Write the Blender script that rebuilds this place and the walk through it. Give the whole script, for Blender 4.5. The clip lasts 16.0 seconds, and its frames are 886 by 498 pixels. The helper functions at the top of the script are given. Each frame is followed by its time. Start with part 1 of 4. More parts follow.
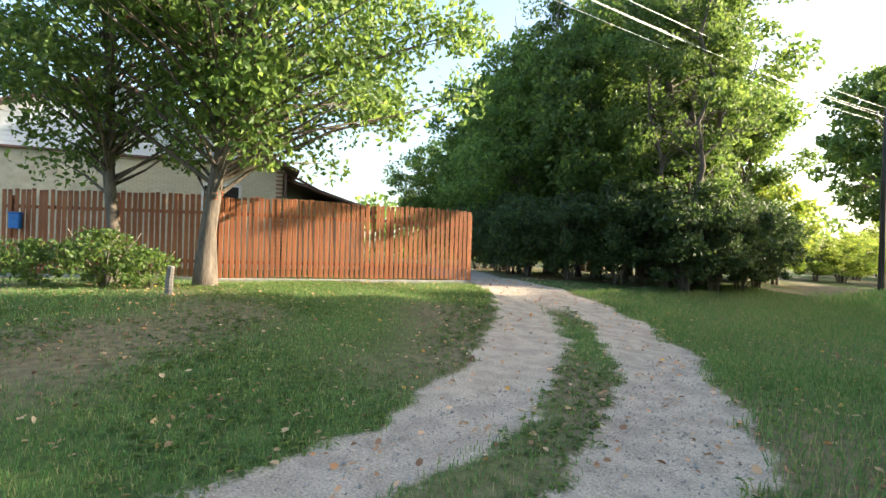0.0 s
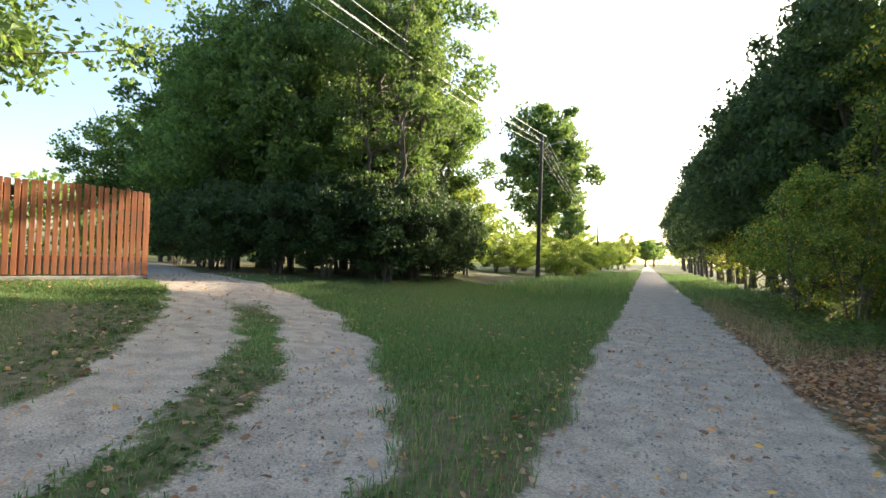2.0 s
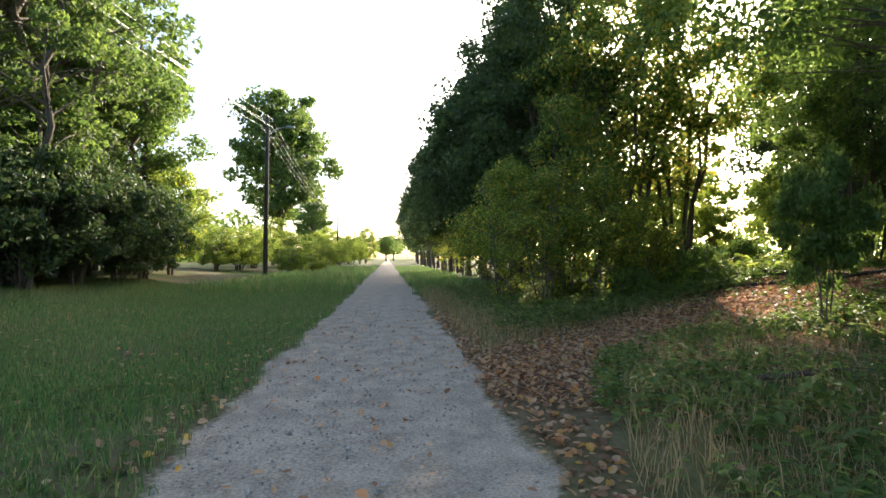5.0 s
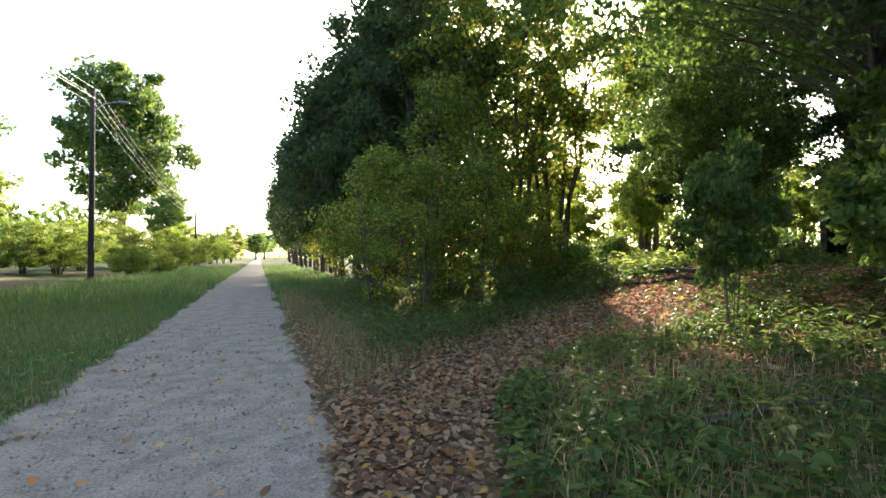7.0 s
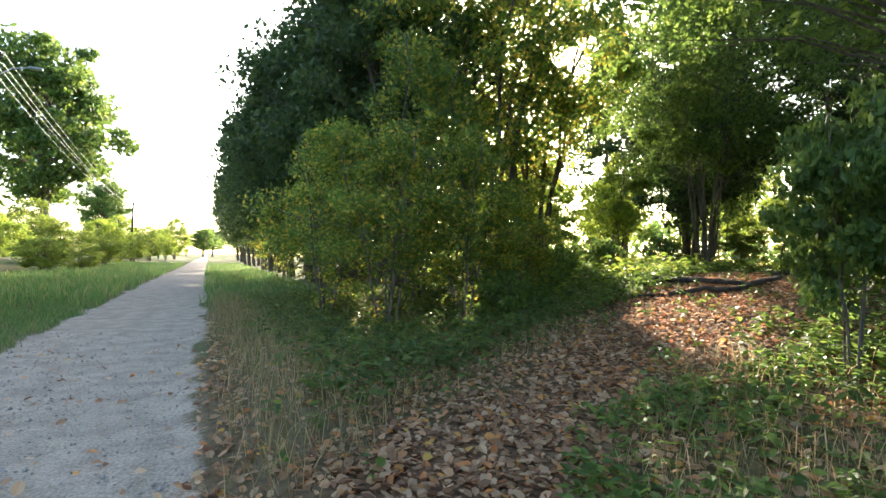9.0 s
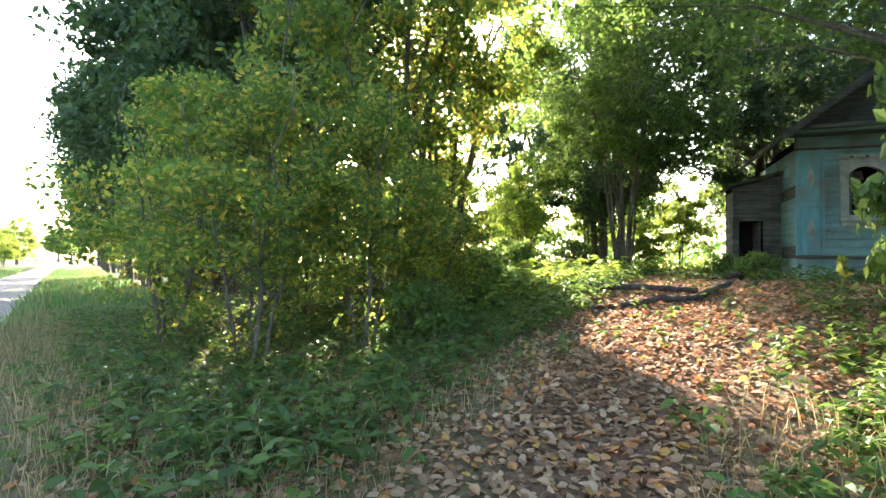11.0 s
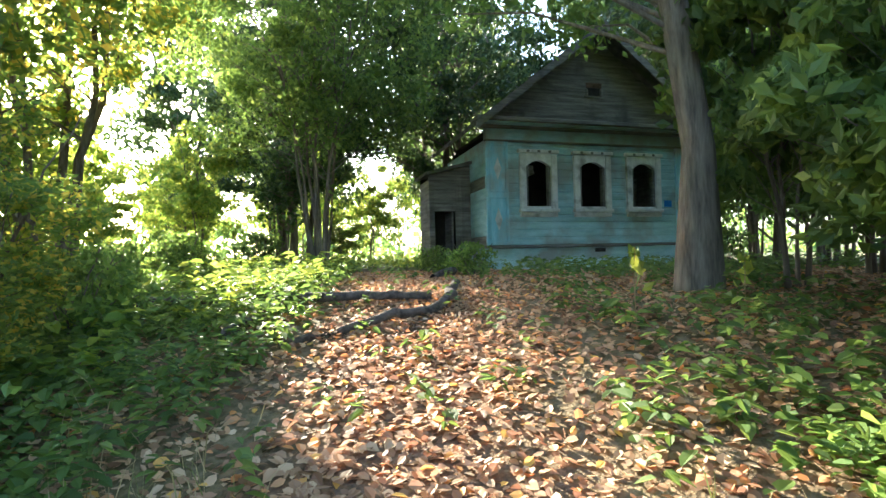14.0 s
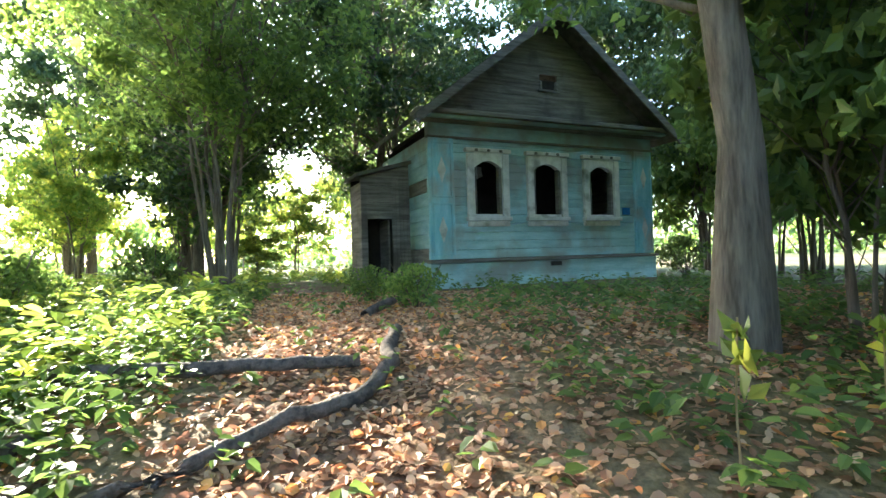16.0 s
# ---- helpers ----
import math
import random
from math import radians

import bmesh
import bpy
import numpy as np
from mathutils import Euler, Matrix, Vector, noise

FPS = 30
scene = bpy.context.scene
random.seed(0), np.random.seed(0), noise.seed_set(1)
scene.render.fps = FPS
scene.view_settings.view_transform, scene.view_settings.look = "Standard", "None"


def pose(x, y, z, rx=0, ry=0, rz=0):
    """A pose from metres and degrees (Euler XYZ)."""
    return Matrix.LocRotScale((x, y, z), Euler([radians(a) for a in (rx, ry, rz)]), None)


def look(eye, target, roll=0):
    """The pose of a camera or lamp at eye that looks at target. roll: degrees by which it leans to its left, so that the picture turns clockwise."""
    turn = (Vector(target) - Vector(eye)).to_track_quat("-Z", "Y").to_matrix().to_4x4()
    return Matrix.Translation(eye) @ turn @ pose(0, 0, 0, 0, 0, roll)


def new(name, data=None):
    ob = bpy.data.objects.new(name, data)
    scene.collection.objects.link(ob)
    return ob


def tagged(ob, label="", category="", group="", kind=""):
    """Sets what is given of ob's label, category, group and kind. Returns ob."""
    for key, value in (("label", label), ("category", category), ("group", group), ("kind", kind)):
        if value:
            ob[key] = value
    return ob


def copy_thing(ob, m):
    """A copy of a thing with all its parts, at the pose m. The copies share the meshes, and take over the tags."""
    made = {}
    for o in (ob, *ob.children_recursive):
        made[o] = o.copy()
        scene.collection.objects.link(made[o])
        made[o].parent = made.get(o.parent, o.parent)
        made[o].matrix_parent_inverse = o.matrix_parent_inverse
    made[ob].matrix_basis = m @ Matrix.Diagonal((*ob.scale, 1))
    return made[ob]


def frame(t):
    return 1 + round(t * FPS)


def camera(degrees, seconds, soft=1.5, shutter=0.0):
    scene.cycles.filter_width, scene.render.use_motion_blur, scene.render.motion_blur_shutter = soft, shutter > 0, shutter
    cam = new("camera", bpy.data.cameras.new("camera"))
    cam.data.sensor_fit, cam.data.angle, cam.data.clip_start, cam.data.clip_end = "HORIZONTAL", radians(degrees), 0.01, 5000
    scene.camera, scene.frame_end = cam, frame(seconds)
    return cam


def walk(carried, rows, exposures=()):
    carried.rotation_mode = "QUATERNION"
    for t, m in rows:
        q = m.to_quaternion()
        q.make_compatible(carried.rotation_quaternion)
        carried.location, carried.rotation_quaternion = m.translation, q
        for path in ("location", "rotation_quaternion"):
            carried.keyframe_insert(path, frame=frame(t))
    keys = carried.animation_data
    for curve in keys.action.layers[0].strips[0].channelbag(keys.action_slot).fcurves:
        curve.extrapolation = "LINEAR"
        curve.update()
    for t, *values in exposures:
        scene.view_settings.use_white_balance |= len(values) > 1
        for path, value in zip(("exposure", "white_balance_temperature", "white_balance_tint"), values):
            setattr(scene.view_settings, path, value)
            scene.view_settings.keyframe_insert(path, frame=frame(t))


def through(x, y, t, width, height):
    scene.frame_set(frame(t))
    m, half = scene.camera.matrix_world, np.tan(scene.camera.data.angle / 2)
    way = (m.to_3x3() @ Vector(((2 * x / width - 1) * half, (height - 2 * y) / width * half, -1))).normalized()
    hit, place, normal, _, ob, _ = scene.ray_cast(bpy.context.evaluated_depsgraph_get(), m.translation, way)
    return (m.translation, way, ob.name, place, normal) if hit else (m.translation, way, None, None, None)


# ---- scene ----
cam = camera(82.5, 16.0)
PATH = [
    (0, -0.041, -0.477, 1.462, 90.37, -1.71, 51.52),
    (0.5, -0.035, -0.252, 1.427, 90.76, -2.20, 44.24),
    (1, 0.000, -0.001, 1.387, 90.94, -2.23, 35.85),
    (1.5, 0.091, 0.305, 1.358, 90.98, -2.05, 28.51),
    (2, 0.155, 0.625, 1.326, 90.97, -1.83, 21.90),
    (2.5, 0.201, 0.937, 1.290, 90.96, -1.67, 15.98),
    (3, 0.303, 1.286, 1.251, 91.04, -1.50, 11.12),
    (3.5, 0.437, 1.664, 1.232, 91.21, -1.08, 6.71),
    (4, 0.565, 2.022, 1.220, 91.28, -0.64, 2.16),
    (4.5, 0.682, 2.337, 1.205, 91.26, -0.40, -2.39),
    (5, 0.784, 2.625, 1.199, 91.14, -0.35, -6.23),
    (5.2, 0.819, 2.752, 1.197, 91.14, -0.32, -7.84),
    (7.3, 1.358, 4.613, 1.260, 90.81, 0.04, -21.29),
    (7.5, 1.398, 4.834, 1.252, 90.79, -0.09, -21.99),
    (8, 1.488, 5.391, 1.231, 90.83, -0.39, -23.24),
    (8.2, 1.523, 5.608, 1.222, 90.84, -0.52, -23.53),
    (10.3, 2.449, 7.800, 1.250, 91.91, -1.44, -30.75),
    (10.5, 2.538, 7.996, 1.248, 91.92, -1.28, -32.24),
    (11, 2.767, 8.463, 1.243, 91.79, -0.89, -36.58),
    (11.5, 2.983, 8.892, 1.238, 91.87, -0.23, -42.42),
    (12, 3.262, 9.266, 1.238, 92.05, 0.55, -48.87),
    (12.5, 3.643, 9.586, 1.262, 91.76, 1.28, -55.06),
    (13, 4.007, 9.886, 1.281, 91.47, 1.46, -61.45),
    (13.5, 4.434, 10.114, 1.300, 91.25, 1.40, -67.02),
    (14, 4.968, 10.299, 1.352, 90.90, 1.36, -71.30),
    (14.5, 5.474, 10.520, 1.433, 90.57, 1.40, -75.02),
    (15, 5.930, 10.674, 1.513, 90.61, 1.47, -77.24),
    (15.5, 6.374, 10.781, 1.607, 90.62, 1.66, -78.11),
    (16, 6.777, 10.902, 1.683, 90.80, 1.72, -78.68),
]
walk(cam, [(t, pose(*p)) for t, *p in PATH],
     exposures=((0, 1.95, 6600, 8), (1.5, 1.7, 6500, 8), (3, 1.4, 6400, 9), (5.2, 1.4, 6350, 9), (7.5, 1.75, 6350, 9), (8.2, 1.9, 6350, 9), (10.5, 2.65, 6150, 8), (12, 3.2, 6050, 9), (13, 3.1, 5950, 8), (14.5, 3.25, 5850, 7), (16, 3.45, 5800, 7)))

# ---- light ----
SUN = Vector((0.52, 0.855, 0.365)).normalized()
world = bpy.data.worlds.new("sky")
scene.world = world
world.use_nodes = True
wn = world.node_tree.nodes
sky = wn.new("ShaderNodeTexSky")
sky.sky_type, sky.sun_disc = "NISHITA", False
sky.sun_elevation = math.asin(SUN.z)
sky.sun_rotation = math.atan2(SUN.x, SUN.y)
sky.air_density, sky.dust_density, sky.ozone_density = 1.0, 2.5, 1.0
world.node_tree.links.new(sky.outputs[0], wn["Background"].inputs[0])
wn["Background"].inputs[1].default_value = 0.15
lamp = bpy.data.lights.new("sun", "SUN")
lamp.energy, lamp.angle, lamp.color = 5.0, radians(0.6), (1.0, 0.86, 0.66)
new("sun", lamp).matrix_world = look((0, 0, 60), Vector((0, 0, 60)) - SUN)


# ---- materials ----
def material(name, dark, light, scale=8.0, rough=0.85, bump=0.3, fine=60.0, spread=0.12, stretch=(1, 1, 1), through=0.0, stain=None, amount=0.5):
    """Two colours mixed by noise at two scales, a random tone for each piece, fine relief; through: share of light let through."""
    m = bpy.data.materials.new(name)
    m.use_nodes = True
    n, l = m.node_tree.nodes, m.node_tree.links
    p, out = n["Principled BSDF"], n["Material Output"]
    at = n.new("ShaderNodeTexCoord")
    mp = n.new("ShaderNodeMapping")
    mp.inputs["Scale"].default_value = stretch
    l.new(at.outputs["Object"], mp.inputs[0])
    big, small = n.new("ShaderNodeTexNoise"), n.new("ShaderNodeTexNoise")
    for tex, sc in ((big, scale), (small, fine)):
        tex.inputs["Scale"].default_value, tex.inputs["Detail"].default_value = sc, 5
        l.new(mp.outputs[0], tex.inputs["Vector"])
    ad = n.new("ShaderNodeMath")
    ad.operation = "MULTIPLY_ADD"
    l.new(small.outputs[0], ad.inputs[0])
    ad.inputs[1].default_value = 0.5
    l.new(big.outputs[0], ad.inputs[2])
    rg = n.new("ShaderNodeMapRange")
    rg.inputs[1].default_value, rg.inputs[2].default_value = 0.55, 0.95
    l.new(ad.outputs[0], rg.inputs[0])
    mx = n.new("ShaderNodeMix")
    mx.data_type = "RGBA"
    mx.inputs[6].default_value, mx.inputs[7].default_value = (*dark, 1), (*light, 1)
    l.new(rg.outputs[0], mx.inputs[0])
    colour = mx.outputs[2]
    if stain:
        st = n.new("ShaderNodeTexNoise")
        st.inputs["Scale"].default_value, st.inputs["Detail"].default_value = scale * 0.35, 8
        l.new(at.outputs["Object"], st.inputs["Vector"])
        sr = n.new("ShaderNodeMapRange")
        sr.inputs[1].default_value, sr.inputs[2].default_value = 0.66 - 0.3 * amount, 0.74 - 0.3 * amount + 0.06
        l.new(st.outputs[0], sr.inputs[0])
        m2 = n.new("ShaderNodeMix")
        m2.data_type = "RGBA"
        m2.inputs[7].default_value = (*stain, 1)
        l.new(sr.outputs[0], m2.inputs[0])
        l.new(colour, m2.inputs[6])
        colour = m2.outputs[2]
    info, geo = n.new("ShaderNodeObjectInfo"), n.new("ShaderNodeNewGeometry")
    sm = n.new("ShaderNodeMath")
    sm.operation = "ADD"
    l.new(info.outputs["Random"], sm.inputs[0])
    l.new(geo.outputs["Random Per Island"], sm.inputs[1])
    tone = n.new("ShaderNodeMapRange")
    tone.inputs[2].default_value = 2.0
    tone.inputs[3].default_value, tone.inputs[4].default_value = 1 - 2 * spread, 1 + 2 * spread
    l.new(sm.outputs[0], tone.inputs[0])
    hs = n.new("ShaderNodeHueSaturation")
    l.new(tone.outputs[0], hs.inputs["Value"])
    l.new(colour, hs.inputs["Color"])
    l.new(hs.outputs[0], p.inputs["Base Color"])
    p.inputs["Roughness"].default_value = rough
    if bump:
        bp = n.new("ShaderNodeBump")
        bp.inputs["Strength"].default_value, bp.inputs["Distance"].default_value = bump, 0.02
        l.new(ad.outputs[0], bp.inputs["Height"])
        l.new(bp.outputs[0], p.inputs["Normal"])
    if through:
        tl, ms = n.new("ShaderNodeBsdfTranslucent"), n.new("ShaderNodeMixShader")
        h2 = n.new("ShaderNodeHueSaturation")
        h2.inputs["Hue"].default_value, h2.inputs["Value"].default_value = 0.48, 2.4
        l.new(hs.outputs[0], h2.inputs["Color"])
        l.new(h2.outputs[0], tl.inputs["Color"])
        ms.inputs[0].default_value = through
        l.new(p.outputs[0], ms.inputs[1])
        l.new(tl.outputs[0], ms.inputs[2])
        l.new(ms.outputs[0], out.inputs["Surface"])
    return m


def leafy(name, stops, through=0.4, rough=0.55):
    """Leaves whose colour is drawn leaf by leaf from a ramp."""
    m = material(name, (0, 0, 0), (1, 1, 1), bump=0, rough=rough, through=through)
    n, l = m.node_tree.nodes, m.node_tree.links
    hs = [x for x in n if x.bl_idname == "ShaderNodeHueSaturation"][0]
    geo = [x for x in n if x.bl_idname == "ShaderNodeNewGeometry"][0]
    ramp = n.new("ShaderNodeValToRGB")
    for k, (at, c) in enumerate(stops):
        e = ramp.color_ramp.elements[k] if k < 2 else ramp.color_ramp.elements.new(at)
        e.position, e.color = at, (*c, 1)
    l.new(geo.outputs["Random Per Island"], ramp.inputs[0])
    l.new(ramp.outputs[0], hs.inputs["Color"])
    for link in list(hs.inputs["Value"].links):
        l.remove(link)
    info = [x for x in n if x.bl_idname == "ShaderNodeObjectInfo"][0]
    tone = n.new("ShaderNodeMapRange")
    tone.inputs[3].default_value, tone.inputs[4].default_value = 0.8, 1.2
    l.new(info.outputs["Random"], tone.inputs[0])
    l.new(tone.outputs[0], hs.inputs["Value"])
    return m


M_BARK = material("bark", (0.07, 0.055, 0.042), (0.2, 0.165, 0.13), 9, 0.95, 0.9, 40, stretch=(1, 1, 0.18))
M_DEADWOOD = material("dead_wood", (0.035, 0.028, 0.022), (0.13, 0.10, 0.08), 14, 0.95, 1.0, 60)
M_BARK_GREY = material("grey_bark", (0.075, 0.062, 0.048), (0.21, 0.175, 0.135), 12, 0.95, 1.0, 50, stretch=(1, 1, 0.14))
M_LEAF = leafy("summer_leaves", [(0, (0.045, 0.09, 0.02)), (1, (0.18, 0.24, 0.05)), (0.5, (0.085, 0.15, 0.032)), (0.93, (0.13, 0.2, 0.04))], 0.45)
M_LEAF_BRIGHT = leafy("bright_leaves", [(0, (0.08, 0.14, 0.02)), (1, (0.24, 0.27, 0.04)), (0.5, (0.12, 0.19, 0.03))], 0.5)
M_LEAF_DARK = leafy("dark_leaves", [(0, (0.025, 0.055, 0.016)), (1, (0.09, 0.13, 0.035)), (0.6, (0.045, 0.085, 0.022))], 0.3)
M_LEAF_TURN = leafy("turning_leaves", [(0, (0.07, 0.13, 0.025)), (1, (0.46, 0.36, 0.05)), (0.6, (0.12, 0.19, 0.035)), (0.85, (0.30, 0.30, 0.04))], 0.55)
M_LITTER = leafy("fallen_leaves", [(0, (0.16, 0.085, 0.045)), (1, (0.55, 0.36, 0.08)), (0.3, (0.27, 0.16, 0.085)), (0.6, (0.42, 0.28, 0.16)), (0.8, (0.5, 0.37, 0.23)), (0.93, (0.5, 0.22, 0.07))], 0.25, 0.7)
M_GRASS = leafy("grass_blades", [(0, (0.055, 0.125, 0.035)), (1, (0.34, 0.28, 0.14)), (0.6, (0.10, 0.21, 0.055)), (0.86, (0.18, 0.23, 0.075))], 0.35)
M_DRY = leafy("dry_stems", [(0, (0.10, 0.12, 0.03)), (1, (0.42, 0.33, 0.18)), (0.5, (0.24, 0.19, 0.09))], 0.3, 0.8)
M_BERRY = material("rowan_berries", (0.45, 0.08, 0.02), (0.6, 0.14, 0.03), 30, 0.4, 0)
M_FENCE = material("stained_pickets", (0.24, 0.072, 0.024), (0.40, 0.14, 0.05), 5, 0.6, 0.35, 35, 0.16, (3, 3, 0.25), stain=(0.2, 0.075, 0.035), amount=0.25)
M_WOOD = material("grey_wood", (0.10, 0.09, 0.08), (0.26, 0.24, 0.215), 4, 0.95, 0.5, 30, 0.12, (0.3, 0.3, 4), stain=(0.09, 0.085, 0.075), amount=0.35)
M_BLUE = material("flaking_blue_paint", (0.28, 0.47, 0.51), (0.46, 0.66, 0.69), 3, 0.85, 0.5, 22, 0.1, (0.5, 0.5, 3), stain=(0.31, 0.34, 0.33), amount=0.62)
M_BLUE2 = material("deeper_blue_paint", (0.22, 0.50, 0.60), (0.40, 0.66, 0.74), 3, 0.85, 0.5, 22, 0.06, (2, 2, 0.4), stain=(0.36, 0.36, 0.34), amount=0.55)
M_CASING = material("faded_white_paint", (0.55, 0.53, 0.50), (0.76, 0.74, 0.71), 6, 0.9, 0.5, 40, 0.08, stain=(0.25, 0.23, 0.2), amount=0.3)
M_ROOF = material("weathered_roofing", (0.055, 0.05, 0.045), (0.15, 0.14, 0.12), 5, 0.95, 0.6, 30, stain=(0.06, 0.08, 0.03), amount=0.4)
# near-black colour stands in for shade inside rooms, openings and behind panes
M_DARK = material("interior_shade", (0.012, 0.011, 0.01), (0.035, 0.03, 0.026), 3, 0.95, 0.2)
M_RUBBLE = material("torn_paper", (0.35, 0.33, 0.3), (0.55, 0.52, 0.48), 6, 0.9, 0.3)
M_BRICK = material("cream_brick", (0.46, 0.40, 0.28), (0.62, 0.56, 0.42), 4, 0.9, 0.3, 40, 0.06)
M_BRICK_RED = material("brown_brick", (0.17, 0.075, 0.045), (0.30, 0.14, 0.09), 8, 0.9, 0.3, 40)
M_SIDING = material("white_siding", (0.62, 0.64, 0.66), (0.76, 0.77, 0.78), 2, 0.5, 0.05, 20, 0.03)
M_ROOF_RED = material("brown_sheet_roof", (0.10, 0.05, 0.038), (0.17, 0.085, 0.06), 3, 0.55, 0.1)
M_BLUE_BOX = material("blue_enamel", (0.01, 0.13, 0.42), (0.02, 0.19, 0.55), 6, 0.4, 0.05)
M_POLE = material("tarred_pole", (0.03, 0.026, 0.022), (0.085, 0.07, 0.06), 6, 0.9, 0.5, 40, stretch=(1, 1, 0.1))
M_METAL = material("galvanised_metal", (0.3, 0.31, 0.32), (0.42, 0.43, 0.44), 8, 0.45, 0.05)
M_WIRE = material("bare_wire", (0.45, 0.45, 0.45), (0.6, 0.6, 0.6), 8, 0.4, 0)
M_CONCRETE = material("concrete", (0.28, 0.27, 0.25), (0.42, 0.40, 0.37), 6, 0.95, 0.5)
M_STONE = material("road_pebbles", (0.36, 0.33, 0.30), (0.56, 0.52, 0.47), 20, 0.9, 0.2, 60, 0.2)


# ---- ground ----
def ease(u):
    u = min(max(u, 0.0), 1.0)
    return u * u * (3 - 2 * u)


def gz(x, y):
    """The height of the ground: flat along the road, a bank on either side."""
    z = 1.0 * ease((x - 3) / 9.5) if x > 0 else 0.58 * ease((-x - 3.5) / 8)
    return z + 0.035 * noise.noise((x * 0.55, y * 0.55, 3.1)) * ease((abs(x - 0.6) - 0.8) / 2)


SIDE = [(-1.2, -4.5), (-1.9, 0.0), (-2.7, 3.0), (-4.2, 5.6), (-6.4, 8.0), (-8.8, 9.7), (-11.2, 10.8), (-14.0, 12.0), (-18.0, 14.5), (-24, 19)]
TRAIL = [(2.0, 7.6), (4.2, 9.8), (6.5, 11.2), (8.6, 11.7), (11.0, 12.6), (13.5, 14.0), (16.0, 15.0), (18, 17)]


def off_line(line, x, y):
    """Distance to a polyline, signed to its right, and the share of its length passed."""
    best = (1e9, 0, 0)
    for k in range(len(line) - 1):
        (ax, ay), (bx, by) = line[k], line[k + 1]
        dx, dy = bx - ax, by - ay
        u = min(max(((x - ax) * dx + (y - ay) * dy) / (dx * dx + dy * dy), 0), 1)
        ex, ey = x - ax - u * dx, y - ay - u * dy
        d = math.hypot(ex, ey)
        if d < best[0]:
            best = (d, math.copysign(d, ex * dy - ey * dx), k + u)
    return best


def zones(x, y):
    """How far a place is bare road, leaf litter, and dry or worn."""
    wob = 0.24 * noise.noise((x * 0.9, y * 0.9, 0)) + 0.2 * noise.noise((x * 3.1, y * 3.1, 7))
    mid = 0.62 - 0.25 * ease((5 - y) / 8)
    half = 1.12 + 0.9 * ease((3.5 - y) / 5)
    road = ease((half + wob * 0.7 - abs(x - mid)) / 0.22 + 0.5)
    if -26 < x < 0.5 and -6 < y < 22:
        d, side, k = off_line(SIDE, x, y)
        wide = 1.3 + 0.25 * ease((k - 1) / 2) - 0.35 * ease((k - 4) / 2)
        track = ease((wide + wob - d) / 0.3 + 0.5)
        strip = ease((0.36 + wob * 0.8 - abs(d + 0.0 * side)) / 0.25 + 0.5) * ease((k - 0.8) / 0.4) * ease((4.6 - k) / 0.5)
        road = max(road, track * (1 - 0.85 * strip))
    litter = 0.0
    if x > 1.4:
        d, side, k = off_line(TRAIL, x, y)
        litter = max(ease((1.5 - d + wob * 1.6) / 1.2), (0.16 + 0.4 * ease((y - 6.0) / 3)) * ease((x - 2.0) / 1.5) * ease((7 - abs(y - 9)) / 4))
        litter = max(litter, 0.4 * ease((0.45 - abs(x - 1.95) + wob) / 0.4) * ease((20 - y) / 12))
    litter = max(litter, 0.55 * ease((0.4 - abs(x + 0.65) + wob) / 0.4) * ease((12 - y) / 8))
    dry = ease(0.5 + 1.4 * noise.noise((x * 0.35, y * 0.35, 5)))
    return road, litter * (1 - road), dry


